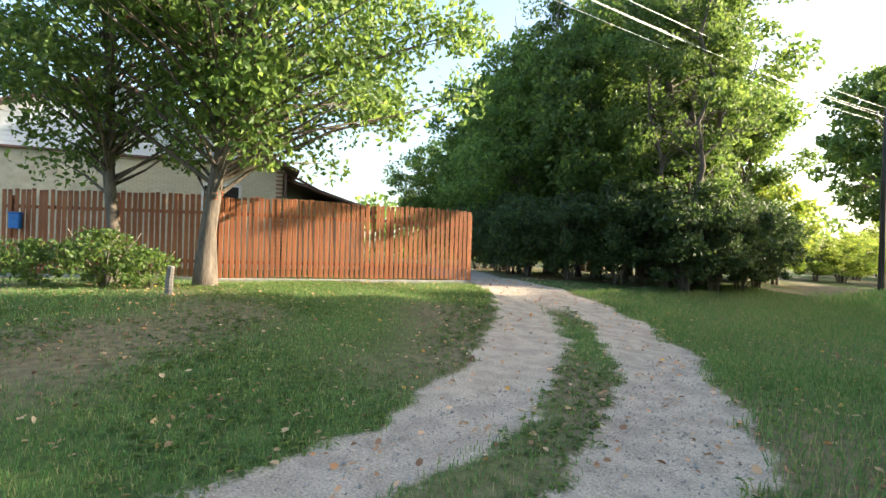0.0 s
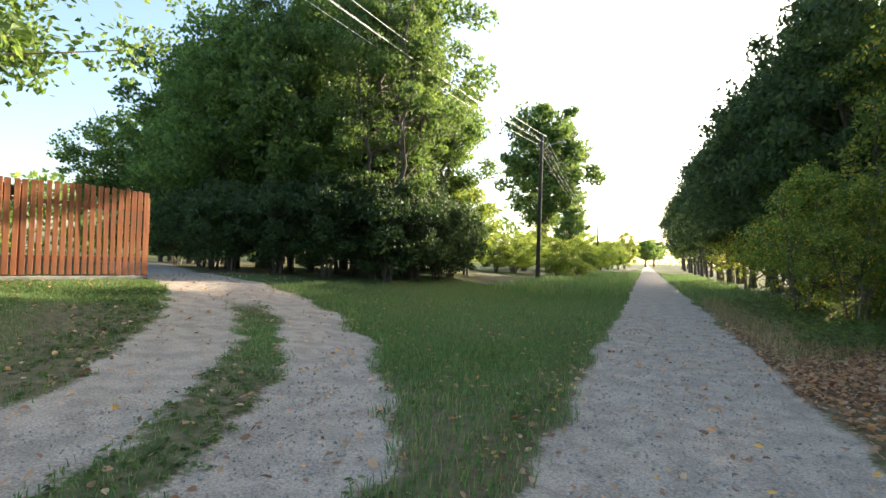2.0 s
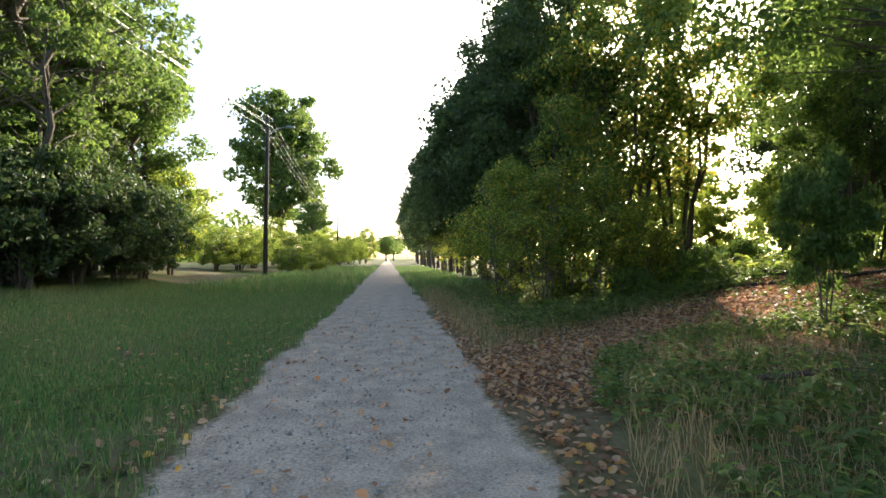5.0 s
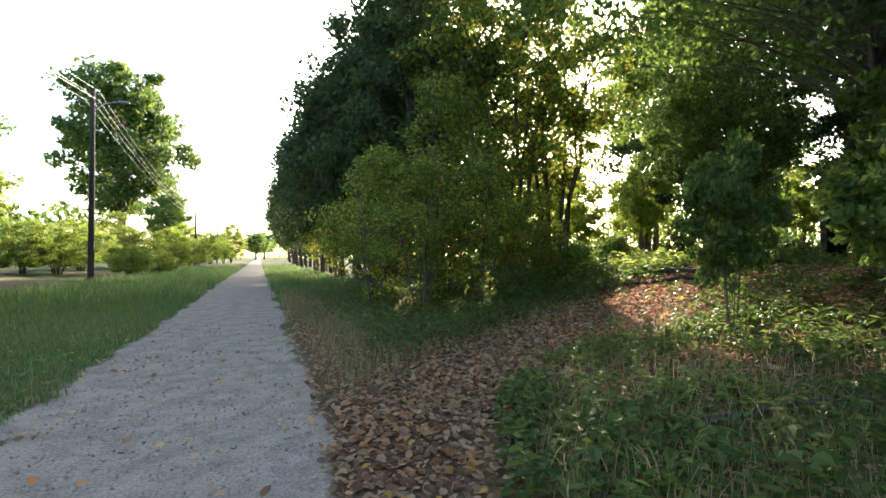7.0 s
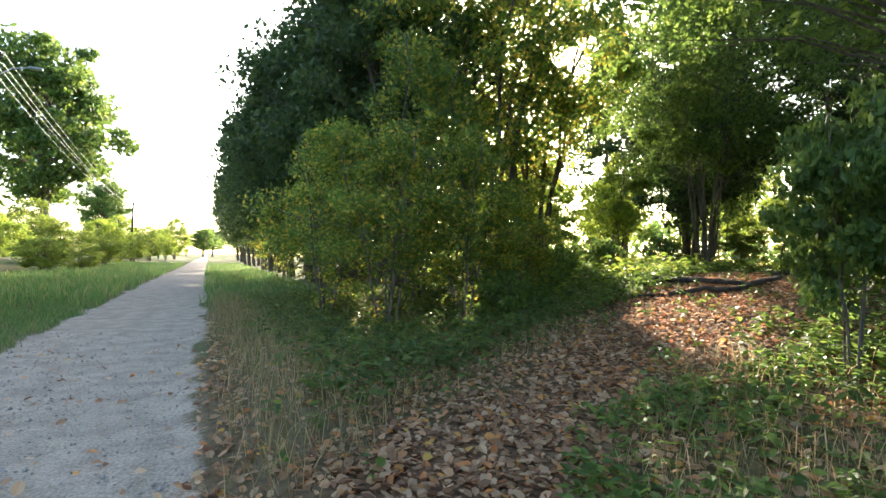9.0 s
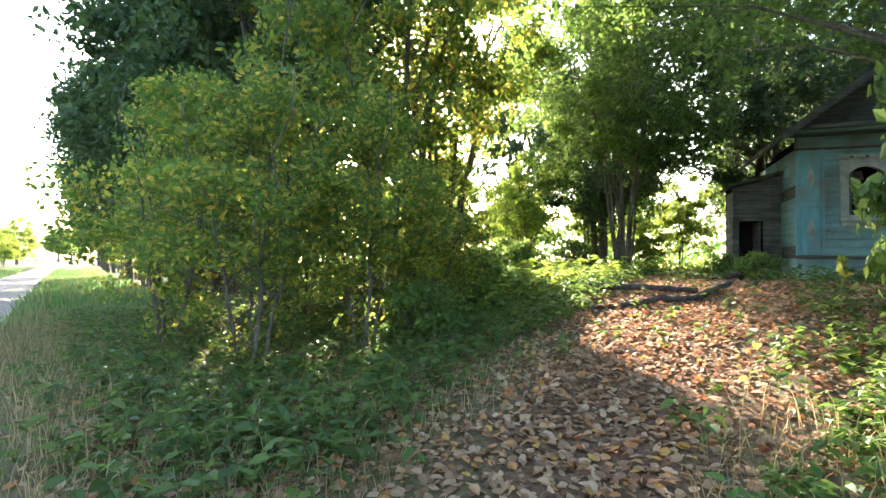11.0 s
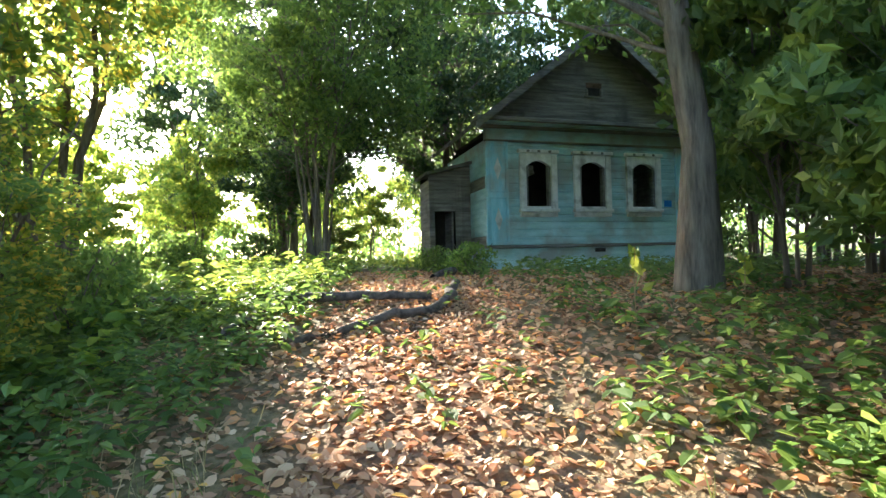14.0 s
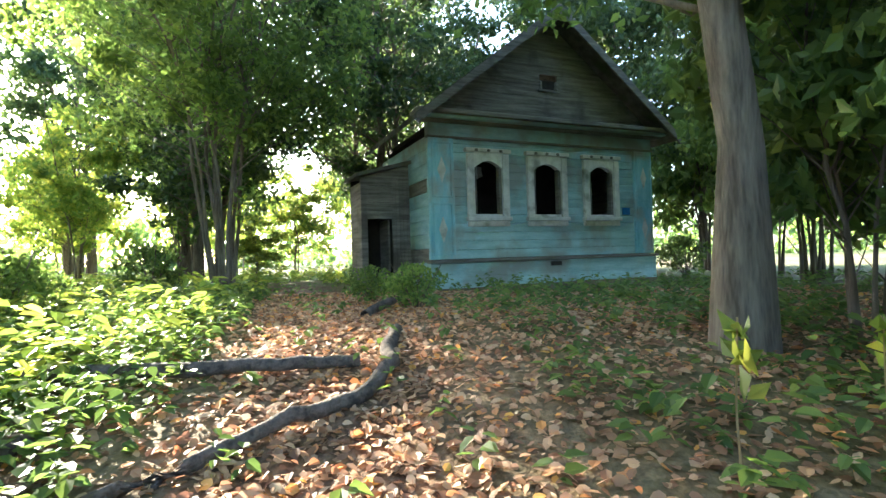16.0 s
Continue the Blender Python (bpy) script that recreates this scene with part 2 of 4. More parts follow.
def ground_material():
    m = bpy.data.materials.new("earth_grass_and_gravel")
    m.use_nodes = True
    n, l = m.node_tree.nodes, m.node_tree.links
    p = n["Principled BSDF"]
    at = n.new("ShaderNodeTexCoord")

    def tex(scale, detail=6):
        t = n.new("ShaderNodeTexNoise")
        t.inputs["Scale"].default_value, t.inputs["Detail"].default_value = scale, detail
        l.new(at.outputs["Object"], t.inputs["Vector"])
        return t.outputs[0]

    def ramp(value, a, b, lo=0.35, hi=0.65):
        r = n.new("ShaderNodeValToRGB")
        r.color_ramp.elements[0].position, r.color_ramp.elements[0].color = lo, (*a, 1)
        r.color_ramp.elements[1].position, r.color_ramp.elements[1].color = hi, (*b, 1)
        l.new(value, r.inputs[0])
        return r.outputs[0]

    def mix(f, a, b, kind="MIX"):
        x = n.new("ShaderNodeMix")
        x.data_type, x.blend_type = "RGBA", kind
        if isinstance(f, float):
            x.inputs[0].default_value = f
        else:
            l.new(f, x.inputs[0])
        l.new(a, x.inputs[6])
        l.new(b, x.inputs[7])
        return x.outputs[2]

    zone = n.new("ShaderNodeAttribute")
    zone.attribute_name = "zone"
    sep = n.new("ShaderNodeSeparateColor")
    l.new(zone.outputs["Color"], sep.inputs[0])
    grass = mix(sep.outputs[2], ramp(tex(14), (0.055, 0.09, 0.025), (0.12, 0.16, 0.045)), ramp(tex(9), (0.12, 0.105, 0.055), (0.23, 0.185, 0.11)))
    litter = ramp(tex(18), (0.085, 0.055, 0.035), (0.23, 0.145, 0.085))
    gravel = mix(0.72, ramp(tex(2.2), (0.36, 0.29, 0.225), (0.53, 0.445, 0.355)), ramp(tex(55, 3), (0.2, 0.165, 0.13), (0.68, 0.59, 0.49), 0.3, 0.7))
    gravel = mix(0.25, gravel, ramp(tex(3.5, 9), (0.22, 0.17, 0.125), (0.64, 0.54, 0.43), 0.4, 0.6))
    edge = n.new("ShaderNodeMath")
    edge.operation = "MULTIPLY_ADD"
    l.new(tex(26, 4), edge.inputs[0])
    edge.inputs[1].default_value = 0.9
    l.new(sep.outputs[0], edge.inputs[2])
    hard = n.new("ShaderNodeMapRange")
    hard.inputs[1].default_value, hard.inputs[2].default_value = 0.75, 1.1
    l.new(edge.outputs[0], hard.inputs[0])
    col = mix(hard.outputs[0], mix(sep.outputs[1], grass, litter), gravel)
    l.new(col, p.inputs["Base Color"])
    p.inputs["Roughness"].default_value = 0.95
    p.inputs["Specular IOR Level"].default_value = 0.2
    bp = n.new("ShaderNodeBump")
    bp.inputs["Strength"].default_value, bp.inputs["Distance"].default_value = 0.7, 0.03
    l.new(tex(38, 6), bp.inputs["Height"])
    l.new(bp.outputs[0], p.inputs["Normal"])
    return m


def steps(*legs):
    out = []
    for a, b, d in legs:
        out += list(np.arange(a, b - 1e-6, d))
    return np.array(out + [legs[-1][1]])


def build_ground():
    xs = steps((-1500, -300, 300), (-300, -60, 40), (-60, -24, 4), (-24, -13, 0.6), (-13, 8, 0.16), (8, 20, 0.35), (20, 60, 4), (60, 300, 40), (300, 1500, 300))
    ys = steps((-1500, -300, 300), (-300, -40, 40), (-40, -8, 4), (-8, -1, 0.4), (-1, 18, 0.16), (18, 45, 0.5), (45, 120, 3), (120, 300, 30), (300, 2000, 340))
    nx, ny = len(xs), len(ys)
    verts, zone = [], []
    for y in ys:
        for x in xs:
            r, li, dr = zones(x, y)
            rut = 0.0
            if r > 0.3 and abs(x) < 4:
                rut = -0.025 * r + 0.012 * noise.noise((x * 2.3, y * 0.5, 2)) + 0.008 * noise.noise((x * 6, y * 6, 4))
            verts.append((x, y, gz(x, y) + rut))
            zone.append((r, li, dr, 1.0))
    m = ground_material()
    parts = {"ground": [], "road": [], "side_track": []}
    for j in range(ny - 1):
        for i in range(nx - 1):
            k = j * nx + i
            q = (k, k + 1, k + 1 + nx, k + nx)
            r = sum(zone[a][0] for a in q) / 4
            key = "ground" if r < 0.5 else ("road" if verts[k][0] > -1.0 else "side_track")
            parts[key].append(q)
    for key, label in (("ground", "grassy ground with bare patches and fallen leaves"), ("road", "pale unpaved gravel road with loose stones"),
                       ("side_track", "worn sandy track with two wheel ruts")):
        used = sorted({a for q in parts[key] for a in q})
        back = {a: b for b, a in enumerate(used)}
        me = bpy.data.meshes.new(key)
        me.from_pydata([verts[a] for a in used], [], [tuple(back[a] for a in q) for q in parts[key]])
        attr = me.color_attributes.new("zone", "FLOAT_COLOR", "POINT")
        attr.data.foreach_set("color", np.array([zone[a] for a in used], dtype=np.float32).ravel())
        me.polygons.foreach_set("use_smooth", [True] * len(me.polygons))
        me.materials.append(m)
        tagged(new(key, me), label, key.replace("_", " "), kind="structure")


build_ground()


# ---- mesh helpers ----
def mesh_object(name, verts, faces, mat, parent=None, label="", smooth=False):
    me = bpy.data.meshes.new(name)
    me.from_pydata([tuple(v) for v in verts] if not isinstance(verts, np.ndarray) else verts.tolist(), [], faces if isinstance(faces, list) else faces.tolist())
    me.materials.append(mat)
    if smooth:
        me.polygons.foreach_set("use_smooth", [True] * len(me.polygons))
    ob = new(name, me)
    if parent:
        ob.parent = parent
    if label:
        ob["label"] = label
    return ob


def part(name, bm, mat, parent, label=""):
    me = bpy.data.meshes.new(name)
    bm.normal_update()
    bm.to_mesh(me)
    bm.free()
    me.materials.append(mat)
    ob = new(name, me)
    ob.parent = parent
    if label:
        ob["label"] = label
    return ob


def box(x0, x1, y0, y1, z0, z1, bevel=0.008, bm=None):
    """A box with softened edges, as a bmesh."""
    one = bmesh.new()
    bmesh.ops.create_cube(one, size=1, matrix=Matrix.Translation(((x0 + x1) / 2, (y0 + y1) / 2, (z0 + z1) / 2)) @ Matrix.Diagonal((x1 - x0, y1 - y0, z1 - z0, 1)))
    if bevel:
        bmesh.ops.bevel(one, geom=one.edges[:], offset=bevel, segments=1, affect="EDGES")
    if bm is None:
        return one
    me = bpy.data.meshes.new("tmp")
    one.to_mesh(me)
    one.free()
    bm.from_mesh(me)
    bpy.data.meshes.remove(me)
    return bm


def tubes(paths, sides=7):
    """Round limbs along paths of (point, radius), as vertices and faces."""
    verts, faces = [], []
    for path in paths:
        base = len(verts)
        for k, (p, r) in enumerate(path):
            a = Vector(path[max(k - 1, 0)][0])
            b = Vector(path[min(k + 1, len(path) - 1)][0])
            d = (b - a).normalized()
            u = d.orthogonal().normalized() if abs(d.z) < 0.8 else Vector((1, 0, 0)).cross(d).normalized()
            v = d.cross(u)
            for s in range(sides):
                w = 2 * math.pi * s / sides
                verts.append(tuple(Vector(p) + (u * math.cos(w) + v * math.sin(w)) * r))
        for k in range(len(path) - 1):
            for s in range(sides):
                a, b = base + k * sides + s, base + k * sides + (s + 1) % sides
                faces.append((a, b, b + sides, a + sides))
        faces.append(tuple(base + (len(path) - 1) * sides + s for s in range(sides)))
    return verts, faces


def leaf_cloud(rng, centres, spreads, count, size, flat=0.6, wide=0.62):
    """Many small bent leaves round the centres: arrays of vertices and faces."""
    pick = rng.integers(0, len(centres), count)
    way = rng.normal(0, 1, (count, 3))
    way *= (rng.random(count) ** 0.45 / np.linalg.norm(way, axis=1))[:, None]
    c = centres[pick] + way * 1.9 * spreads[pick][:, None] * np.array([1, 1, 0.7])
    nrm = rng.normal(0, 1, (count, 3)) * np.array([1, 1, flat]) + np.array([0, 0, 0.45])
    nrm /= np.linalg.norm(nrm, axis=1)[:, None]
    t = np.cross(nrm, rng.normal(0, 1, (count, 3)) + np.array([0, 0, -0.3]))
    t /= np.linalg.norm(t, axis=1)[:, None] + 1e-9
    b = np.cross(nrm, t)
    s = (size * rng.uniform(0.6, 1.35, count))[:, None]
    v = np.empty((count, 4, 3))
    v[:, 0] = c - t * s * 0.55
    v[:, 1] = c + b * s * wide * 0.5 - nrm * s * 0.10 - t * s * 0.05
    v[:, 2] = c + t * s * 0.55
    v[:, 3] = c - b * s * wide * 0.5 - nrm * s * 0.10 - t * s * 0.05
    return v.reshape(-1, 3), np.arange(count * 4).reshape(-1, 4)


def tree(name, label, height, bottom, radius, girth, leaves, size, bark, leaf, seed, stems=1, lean=(0, 0), clusters=90, fork=0.35, category="tree", puff=0.07):
    """A tree at the origin: tapered stems with limbs, and a crown of many leaf clumps with gaps."""
    rng = np.random.default_rng(seed)
    root = new(name)
    tagged(root, label, category)
    paths, tips = [], []
    mid = np.array([lean[0], lean[1], (height + bottom) / 2])
    ext = np.array([radius, radius, (height - bottom) / 2])
    pts = []
    while len(pts) < clusters:
        p = rng.uniform(-1, 1, 3)
        d = np.linalg.norm(p)
        if d > 1 or d < 0.25 or rng.random() > 0.25 + d:
            continue
        w = 0.82 + 0.3 * noise.noise(Vector(p * 2.1) + Vector((seed, 0, 0)))
        taper = 1 - 0.25 * max(p[2], 0)
        pts.append(mid + ext * p * w * np.array([taper, taper, 1]) * rng.uniform(0.85, 1.12))
    pts = np.array(pts)
    for s in range(stems):
        a = 2 * math.pi * s / max(stems, 1) + rng.uniform(0, 1)
        out = (0.10 + 0.35 * rng.random()) * radius if stems > 1 else 0.0
        r0 = girth * (rng.uniform(0.6, 1) if stems > 1 else 1)
        top = np.array([lean[0] + out * math.cos(a) * 1.6, lean[1] + out * math.sin(a) * 1.6, height * rng.uniform(0.8, 0.92)])
        foot = np.array([math.cos(a), math.sin(a), 0]) * (girth * 2.6 * rng.uniform(0.6, 1.3) if stems > 1 else 0)
        trunk = []
        for k in range(9):
            u = k / 8
            q = foot + (top - foot) * np.array([u ** 1.3, u ** 1.3, u])
            q = q + rng.normal(0, 0.012 * height, 3) * np.array([1, 1, 0]) * (k > 0) * (0.3 if u < 0.3 else 1)
            flare = 1 + 0.45 * max(0, 1 - u * 12)
            trunk.append((q, max(r0 * (1 - 0.88 * u) * flare, 0.01)))
        trunk[0] = (trunk[0][0] - np.array([0, 0, 0.12]), trunk[0][1])
        paths.append(trunk)
        tips.append(trunk)
    for p in pts:
        trunk = tips[rng.integers(0, len(tips))]
        zs = [q[2] for q, _ in trunk]
        start = max(min(p[2] - 0.45 * math.hypot(p[0] - lean[0], p[1] - lean[1]) - 0.3, zs[-2]), bottom * 0.75)
        k = max(i for i in range(len(zs) - 1) if zs[i] <= start or i == 0)
        u = min(max((start - zs[k]) / max(zs[k + 1] - zs[k], 1e-3), 0), 1)
        a = trunk[k][0] * (1 - u) + trunk[k + 1][0] * u
        ra = (trunk[k][1] * (1 - u) + trunk[k + 1][1] * u) * fork
        m1 = a * 0.55 + p * 0.45 + np.array([0, 0, 0.08 * np.linalg.norm(p - a)]) + rng.normal(0, 0.06, 3) * radius * 0.4
        paths.append([(a, ra), (m1, ra * 0.6), (p, max(ra * 0.15, 0.006))])
    v, f = tubes(paths, 8 if girth > 0.15 else 6)
    mesh_object("trunk", v, f, bark, root, smooth=True)
    spread = rng.uniform(0.6, 1.7, len(pts)) * radius * puff + 0.05
    v, f = leaf_cloud(rng, pts, spread, leaves, size)
    v[:, 2] = np.maximum(v[:, 2], 0.03)
    mesh_object("crown", v, f, leaf, root)
    return root


def put(ob, x, y, scale=1.0, turn=0.0, tall=1.0):
    return Matrix.Translation((x, y, gz(x, y) - 0.03)) @ Matrix.Rotation(turn, 4, "Z") @ Matrix.Diagonal((scale, scale, scale * tall, 1))


# ---- trees and shrubs ----
def place_trees():
    rnd = random.Random(4)
    # beside the picket fence
    t = tree("ash_tree", "broadleaf tree with a straight grey trunk beside the fence", 11, 1.9, 5.5, 0.2, 34000, 0.15, M_BARK, M_LEAF, 11, lean=(0.5, 0.9), clusters=190)
    t.matrix_basis = put(t, -11.86, 2.33)
    t = tree("rowan_tree", "rowan tree with orange berry clusters beside the fence", 10.5, 1.7, 4.2, 0.15, 24000, 0.13, M_BARK, M_LEAF, 12, lean=(-0.3, -0.4), clusters=130)
    t.matrix_basis = put(t, -13.5, 0.75)
    rng = np.random.default_rng(3)
    v, f = [], []
    for k in range(14):
        v, f = [], []
        c = rng.normal(0, 1, 3) * np.array([1.7, 1.7, 1.2]) + np.array([0.6, -0.2, 4.6])
        for j in range(10):
            q = c + rng.normal(0, 0.06, 3)
            n0 = len(v)
            for d in ((1, 0, 0), (-1, 0, 0), (0, 1, 0), (0, -1, 0), (0, 0, 1), (0, 0, -1)):
                v.append(tuple(q + np.array(d) * 0.022))
            f += [(n0 + a, n0 + b, n0 + c2) for a, b, c2 in ((0, 2, 4), (2, 1, 4), (1, 3, 4), (3, 0, 4), (2, 0, 5), (1, 2, 5), (3, 1, 5), (0, 3, 5))]
        mesh_object("berry_cluster", v, f, M_BERRY, t, "orange-red rowan berries")

    # tall trees of the thicket
    big = tree("thicket_tree", "tall broadleaf tree rising out of the thicket", 18.5, 2.0, 5.0, 0.2, 20000, 0.2, M_BARK, M_LEAF, 21, stems=3, clusters=110, puff=0.075)
    big.matrix_basis = put(big, -10.0, 19.8)
    dense = tree("dark_tree", "dense dark broadleaf tree in the thicket", 12.5, 0.4, 3.9, 0.18, 18000, 0.21, M_BARK, M_LEAF, 22, stems=2, clusters=190)
    dense.matrix_basis = put(dense, -13.0, 17.6)
    bright = tree("willow_shrub", "light green willow shrub in the sun", 5.5, 0.2, 2.4, 0.06, 9000, 0.15, M_BARK, M_LEAF_BRIGHT, 23, stems=5, clusters=100, category="shrub")
    bright.matrix_basis = put(bright, -8.9, 26.5)
    shrub = tree("hazel_shrub", "dense green shrub with many thin stems", 4.0, 0.1, 2.1, 0.045, 9000, 0.14, M_BARK, M_LEAF_DARK, 24, stems=6, clusters=100, category="shrub")
    shrub.matrix_basis = put(shrub, -8.2, 16.2)
    for x, y, s, h in ((-13.5, 22.5, 1.0, 0.95), (-10.5, 25.5, 0.8, 0.85), (-18, 25, 1.0, 0.9), (-8.6, 16.6, 0.62, 1.15), (-16.2, 19.5, 0.85, 0.95), (-22, 22.5, 0.9, 0.85)):
        copy_thing(big, put(big, x, y, s, rnd.uniform(0, 6), h))
    for x, y, s, h in ((-16.5, 17.5, 0.95, 1.0), (-19.5, 19.5, 1.1, 1.0), (-22.5, 21, 1.1, 0.95), (-26, 22, 1.0, 0.9), (-10.4, 17.0, 0.65, 0.8), (-15, 21, 1.1, 1.15), (-30, 22, 1.0, 0.8), (-21, 27, 1.2, 1.1), (-12, 26, 1.0, 1.2)):
        copy_thing(dense, put(dense, x, y, s, rnd.uniform(0, 6), h))
    for x, y, s, h in ((-13.6, 14.6, 0.9, 1.0), (-11.6, 14.6, 0.9, 1.0), (-10.0, 15.2, 1.0, 1.0), (-8.0, 18.0, 1.0, 1.0), (-8.0, 20.2, 1.0, 1.0), (-8.3, 22.6, 0.95, 1.0),
                       (-9.6, 24.5, 1.0, 1.0), (-9.6, 18, 1.1, 1.2), (-15.7, 15.8, 1, 1), (-18, 17.3, 1.0, 1.0), (-21, 18.6, 1, 1), (-10, 22, 1.2, 1.2)):
        copy_thing(shrub, put(shrub, x, y, s, rnd.uniform(0, 6), h))
    for x, y, s, h in ((-10.5, 29, 1.0, 0.9), (-9.2, 33.5, 0.8, 0.6), (-8.6, 36, 0.9, 0.55), (-6.0, 39, 0.7, 0.5), (-9, 41, 1.0, 0.6), (-5.2, 44, 0.6, 0.5), (-7.5, 47, 1.0, 0.6),
                       (-10, 52, 1.2, 0.7), (-5.6, 54, 0.8, 0.55), (-7, 62, 1.1, 0.7), (-5.5, 70, 0.9, 0.7), (-8, 80, 1.3, 0.8), (-6, 92, 1.2, 0.8), (-5, 108, 1.2, 0.9), (-4.5, 125, 1.6, 1.0)):
        copy_thing(bright, put(bright, x, y, s, rnd.uniform(0, 6), h))
    oak = tree("oak_tree", "large freestanding oak with an open crown", 21.5, 3.5, 7.2, 0.42, 16000, 0.48, M_BARK, M_LEAF, 31, clusters=170, puff=0.075)
    oak.matrix_basis = put(oak, -11.5, 62)
    copy_thing(oak, put(oak, -18, 130, 0.8, 2))
    for x, y, s in ((0, 240, 1.0), (-14, 200, 0.7), (12, 190, 0.8), (-30, 220, 0.9), (4, 290, 1.2)):
        copy_thing(oak, put(oak, x, y, s, rnd.uniform(0, 6), 0.6))

    # along the far side of the road
    road_tree = tree("roadside_tree", "dark broadleaf tree leaning over the road", 12.5, 0.3, 3.9, 0.17, 20000, 0.19, M_BARK, M_LEAF_DARK, 41, stems=3, clusters=190, lean=(-0.5, 0))
    road_tree.matrix_basis = put(road_tree, 6.2, 23.6)
    for x, y, s, h in ((6.0, 28, 1.0, 0.95), (6.0, 33, 1.0, 1.0), (5.9, 39, 1.0, 1.05), (6.0, 46, 1.05, 0.95), (5.8, 56, 1.0, 1.0), (6.2, 68, 1.1, 1.0), (6.6, 82, 1.2, 0.9), (7.2, 98, 1.3, 0.9), (7.8, 118, 1.4, 1), (10, 30, 1.0, 1.1), (12, 37, 1.1, 1)):
        copy_thing(road_tree, put(road_tree, x, y, s, rnd.uniform(-0.6, 0.6), h))
    shade = tree("shade_tree", "tall dense dark broadleaf tree shading the bank", 14.5, 0.9, 3.3, 0.16, 24000, 0.17, M_BARK, M_LEAF_DARK, 45, stems=3, clusters=150, puff=0.085)
    shade.matrix_basis = put(shade, 6.5, 19.6)
    for x, y, s, h in ((8.2, 6.4, 0.85, 0.9), (10.4, 4.6, 1.15, 0.9), (7.2, 26.5, 1.0, 1.0), (10.5, 34, 1.1, 1.0), (24.5, 30, 1.2, 1.0), (19.5, 20.5, 1.0, 0.9), (20.5, 15.5, 1.0, 0.95)):
        copy_thing(shade, put(shade, x, y, s, rnd.uniform(0, 6), h))
    clump = tree("alder_clump", "multi-stemmed tree with thin dark stems and sparse leaves", 11.5, 1.4, 3.4, 0.1, 17000, 0.14, M_BARK, M_LEAF_TURN, 42, stems=6, clusters=100)
    clump.matrix_basis = put(clump, 8.1, 17.6)
    copy_thing(clump, put(clump, 11.2, 19.8, 1.0, 3.4))
    turn = tree("turning_shrub", "young tree with green and yellowing leaves", 5.8, 0.3, 2.0, 0.05, 8000, 0.105, M_BARK, M_LEAF_TURN, 43, stems=4, clusters=90, category="shrub")
    turn.matrix_basis = put(turn, 5.6, 15.9)
    for x, y, s, h in ((4.4, 14.1, 0.72, 0.85), (5.7, 14.0, 0.62, 0.95), (3.9, 16.2, 0.75, 0.95), (6.9, 14.3, 0.45, 0.7), (4.6, 18.0, 0.8, 1.0), (7.3, 14.9, 0.6, 0.75), (5.2, 22.5, 0.9, 1.0), (5.6, 27, 0.9, 0.8), (5.4, 33, 0.9, 0.8), (5.6, 40, 1.0, 0.8)):
        copy_thing(turn, put(turn, x, y, s, rnd.uniform(0, 6), h))
    bush = tree("bird_cherry_clump", "tall many-stemmed bush beside the old house", 11.0, 1.0, 3.4, 0.05, 30000, 0.12, M_BARK, M_LEAF, 44, stems=9, clusters=170)
    bush.matrix_basis = put(bush, 15.4, 16.9, 1.05)
    copy_thing(bush, put(bush, 21.5, 22.5, 1.0, 1.7))

    # the lime beside the house and the shade behind it
    lime = tree("lime_tree", "old lime tree with a thick furrowed grey trunk", 14, 3.0, 6.9, 0.185, 56000, 0.15, M_BARK_GREY, M_LEAF, 51, clusters=380, fork=0.2, lean=(-0.6, 0.7))
    lime.matrix_basis = put(lime, 10.95, 9.45)
    maple = tree("maple_shrub", "young maple with broad drooping green leaves", 3.6, 0.4, 1.35, 0.03, 7500, 0.125, M_BARK, M_LEAF, 52, stems=4, clusters=60, category="shrub")
    maple.matrix_basis = put(maple, 9.4, 8.1)
    for x, y, s, h in ((11.2, 8.5, 1.1, 1.15), (6.6, 8.8, 0.5, 1.5), (16.6, 6.4, 1.4, 1.2), (20.4, 5.4, 1.6, 1.2), (23.5, 6.0, 1.8, 1.2), (10.9, 7.7, 1.0, 1.2), (7.4, 7.2, 0.8, 0.9), (12.6, 7.2, 1.3, 1.2), (11.5, 5.8, 1.3, 1.2), (8.6, 6.0, 1.0, 0.9), (14.5, 5.5, 1.5, 1.3), (9.0, 4.2, 1.2, 1.2), (6.2, 4.2, 0.9, 0.8), (17.5, 5.8, 1.4, 1.2)):
        copy_thing(maple, put(maple, x, y, s, rnd.uniform(0, 6), h))
    for x, y, s, h in ((13.5, 3.0, 1.0, 1.1), (18.5, 3.0, 1.0, 1.0), (24, 5.5, 1.0, 1.2), (7.5, 0.5, 0.9, 1.0), (28, 9, 1.1, 1.2), (26, 15, 1.0, 1.0), (30, 18, 1.2, 1.1), (23, -1, 1.1, 1.2), (16, -3, 1, 1)):
        copy_thing(road_tree, put(road_tree, x, y, s, rnd.uniform(0, 6), h))
    pale = tree("sunlit_sapling", "thin sapling with bright sunlit leaves", 6.0, 0.5, 2.0, 0.05, 7000, 0.14, M_BARK, M_LEAF_BRIGHT, 53, stems=2, clusters=60)
    pale.matrix_basis = put(pale, 18.5, 23.5)
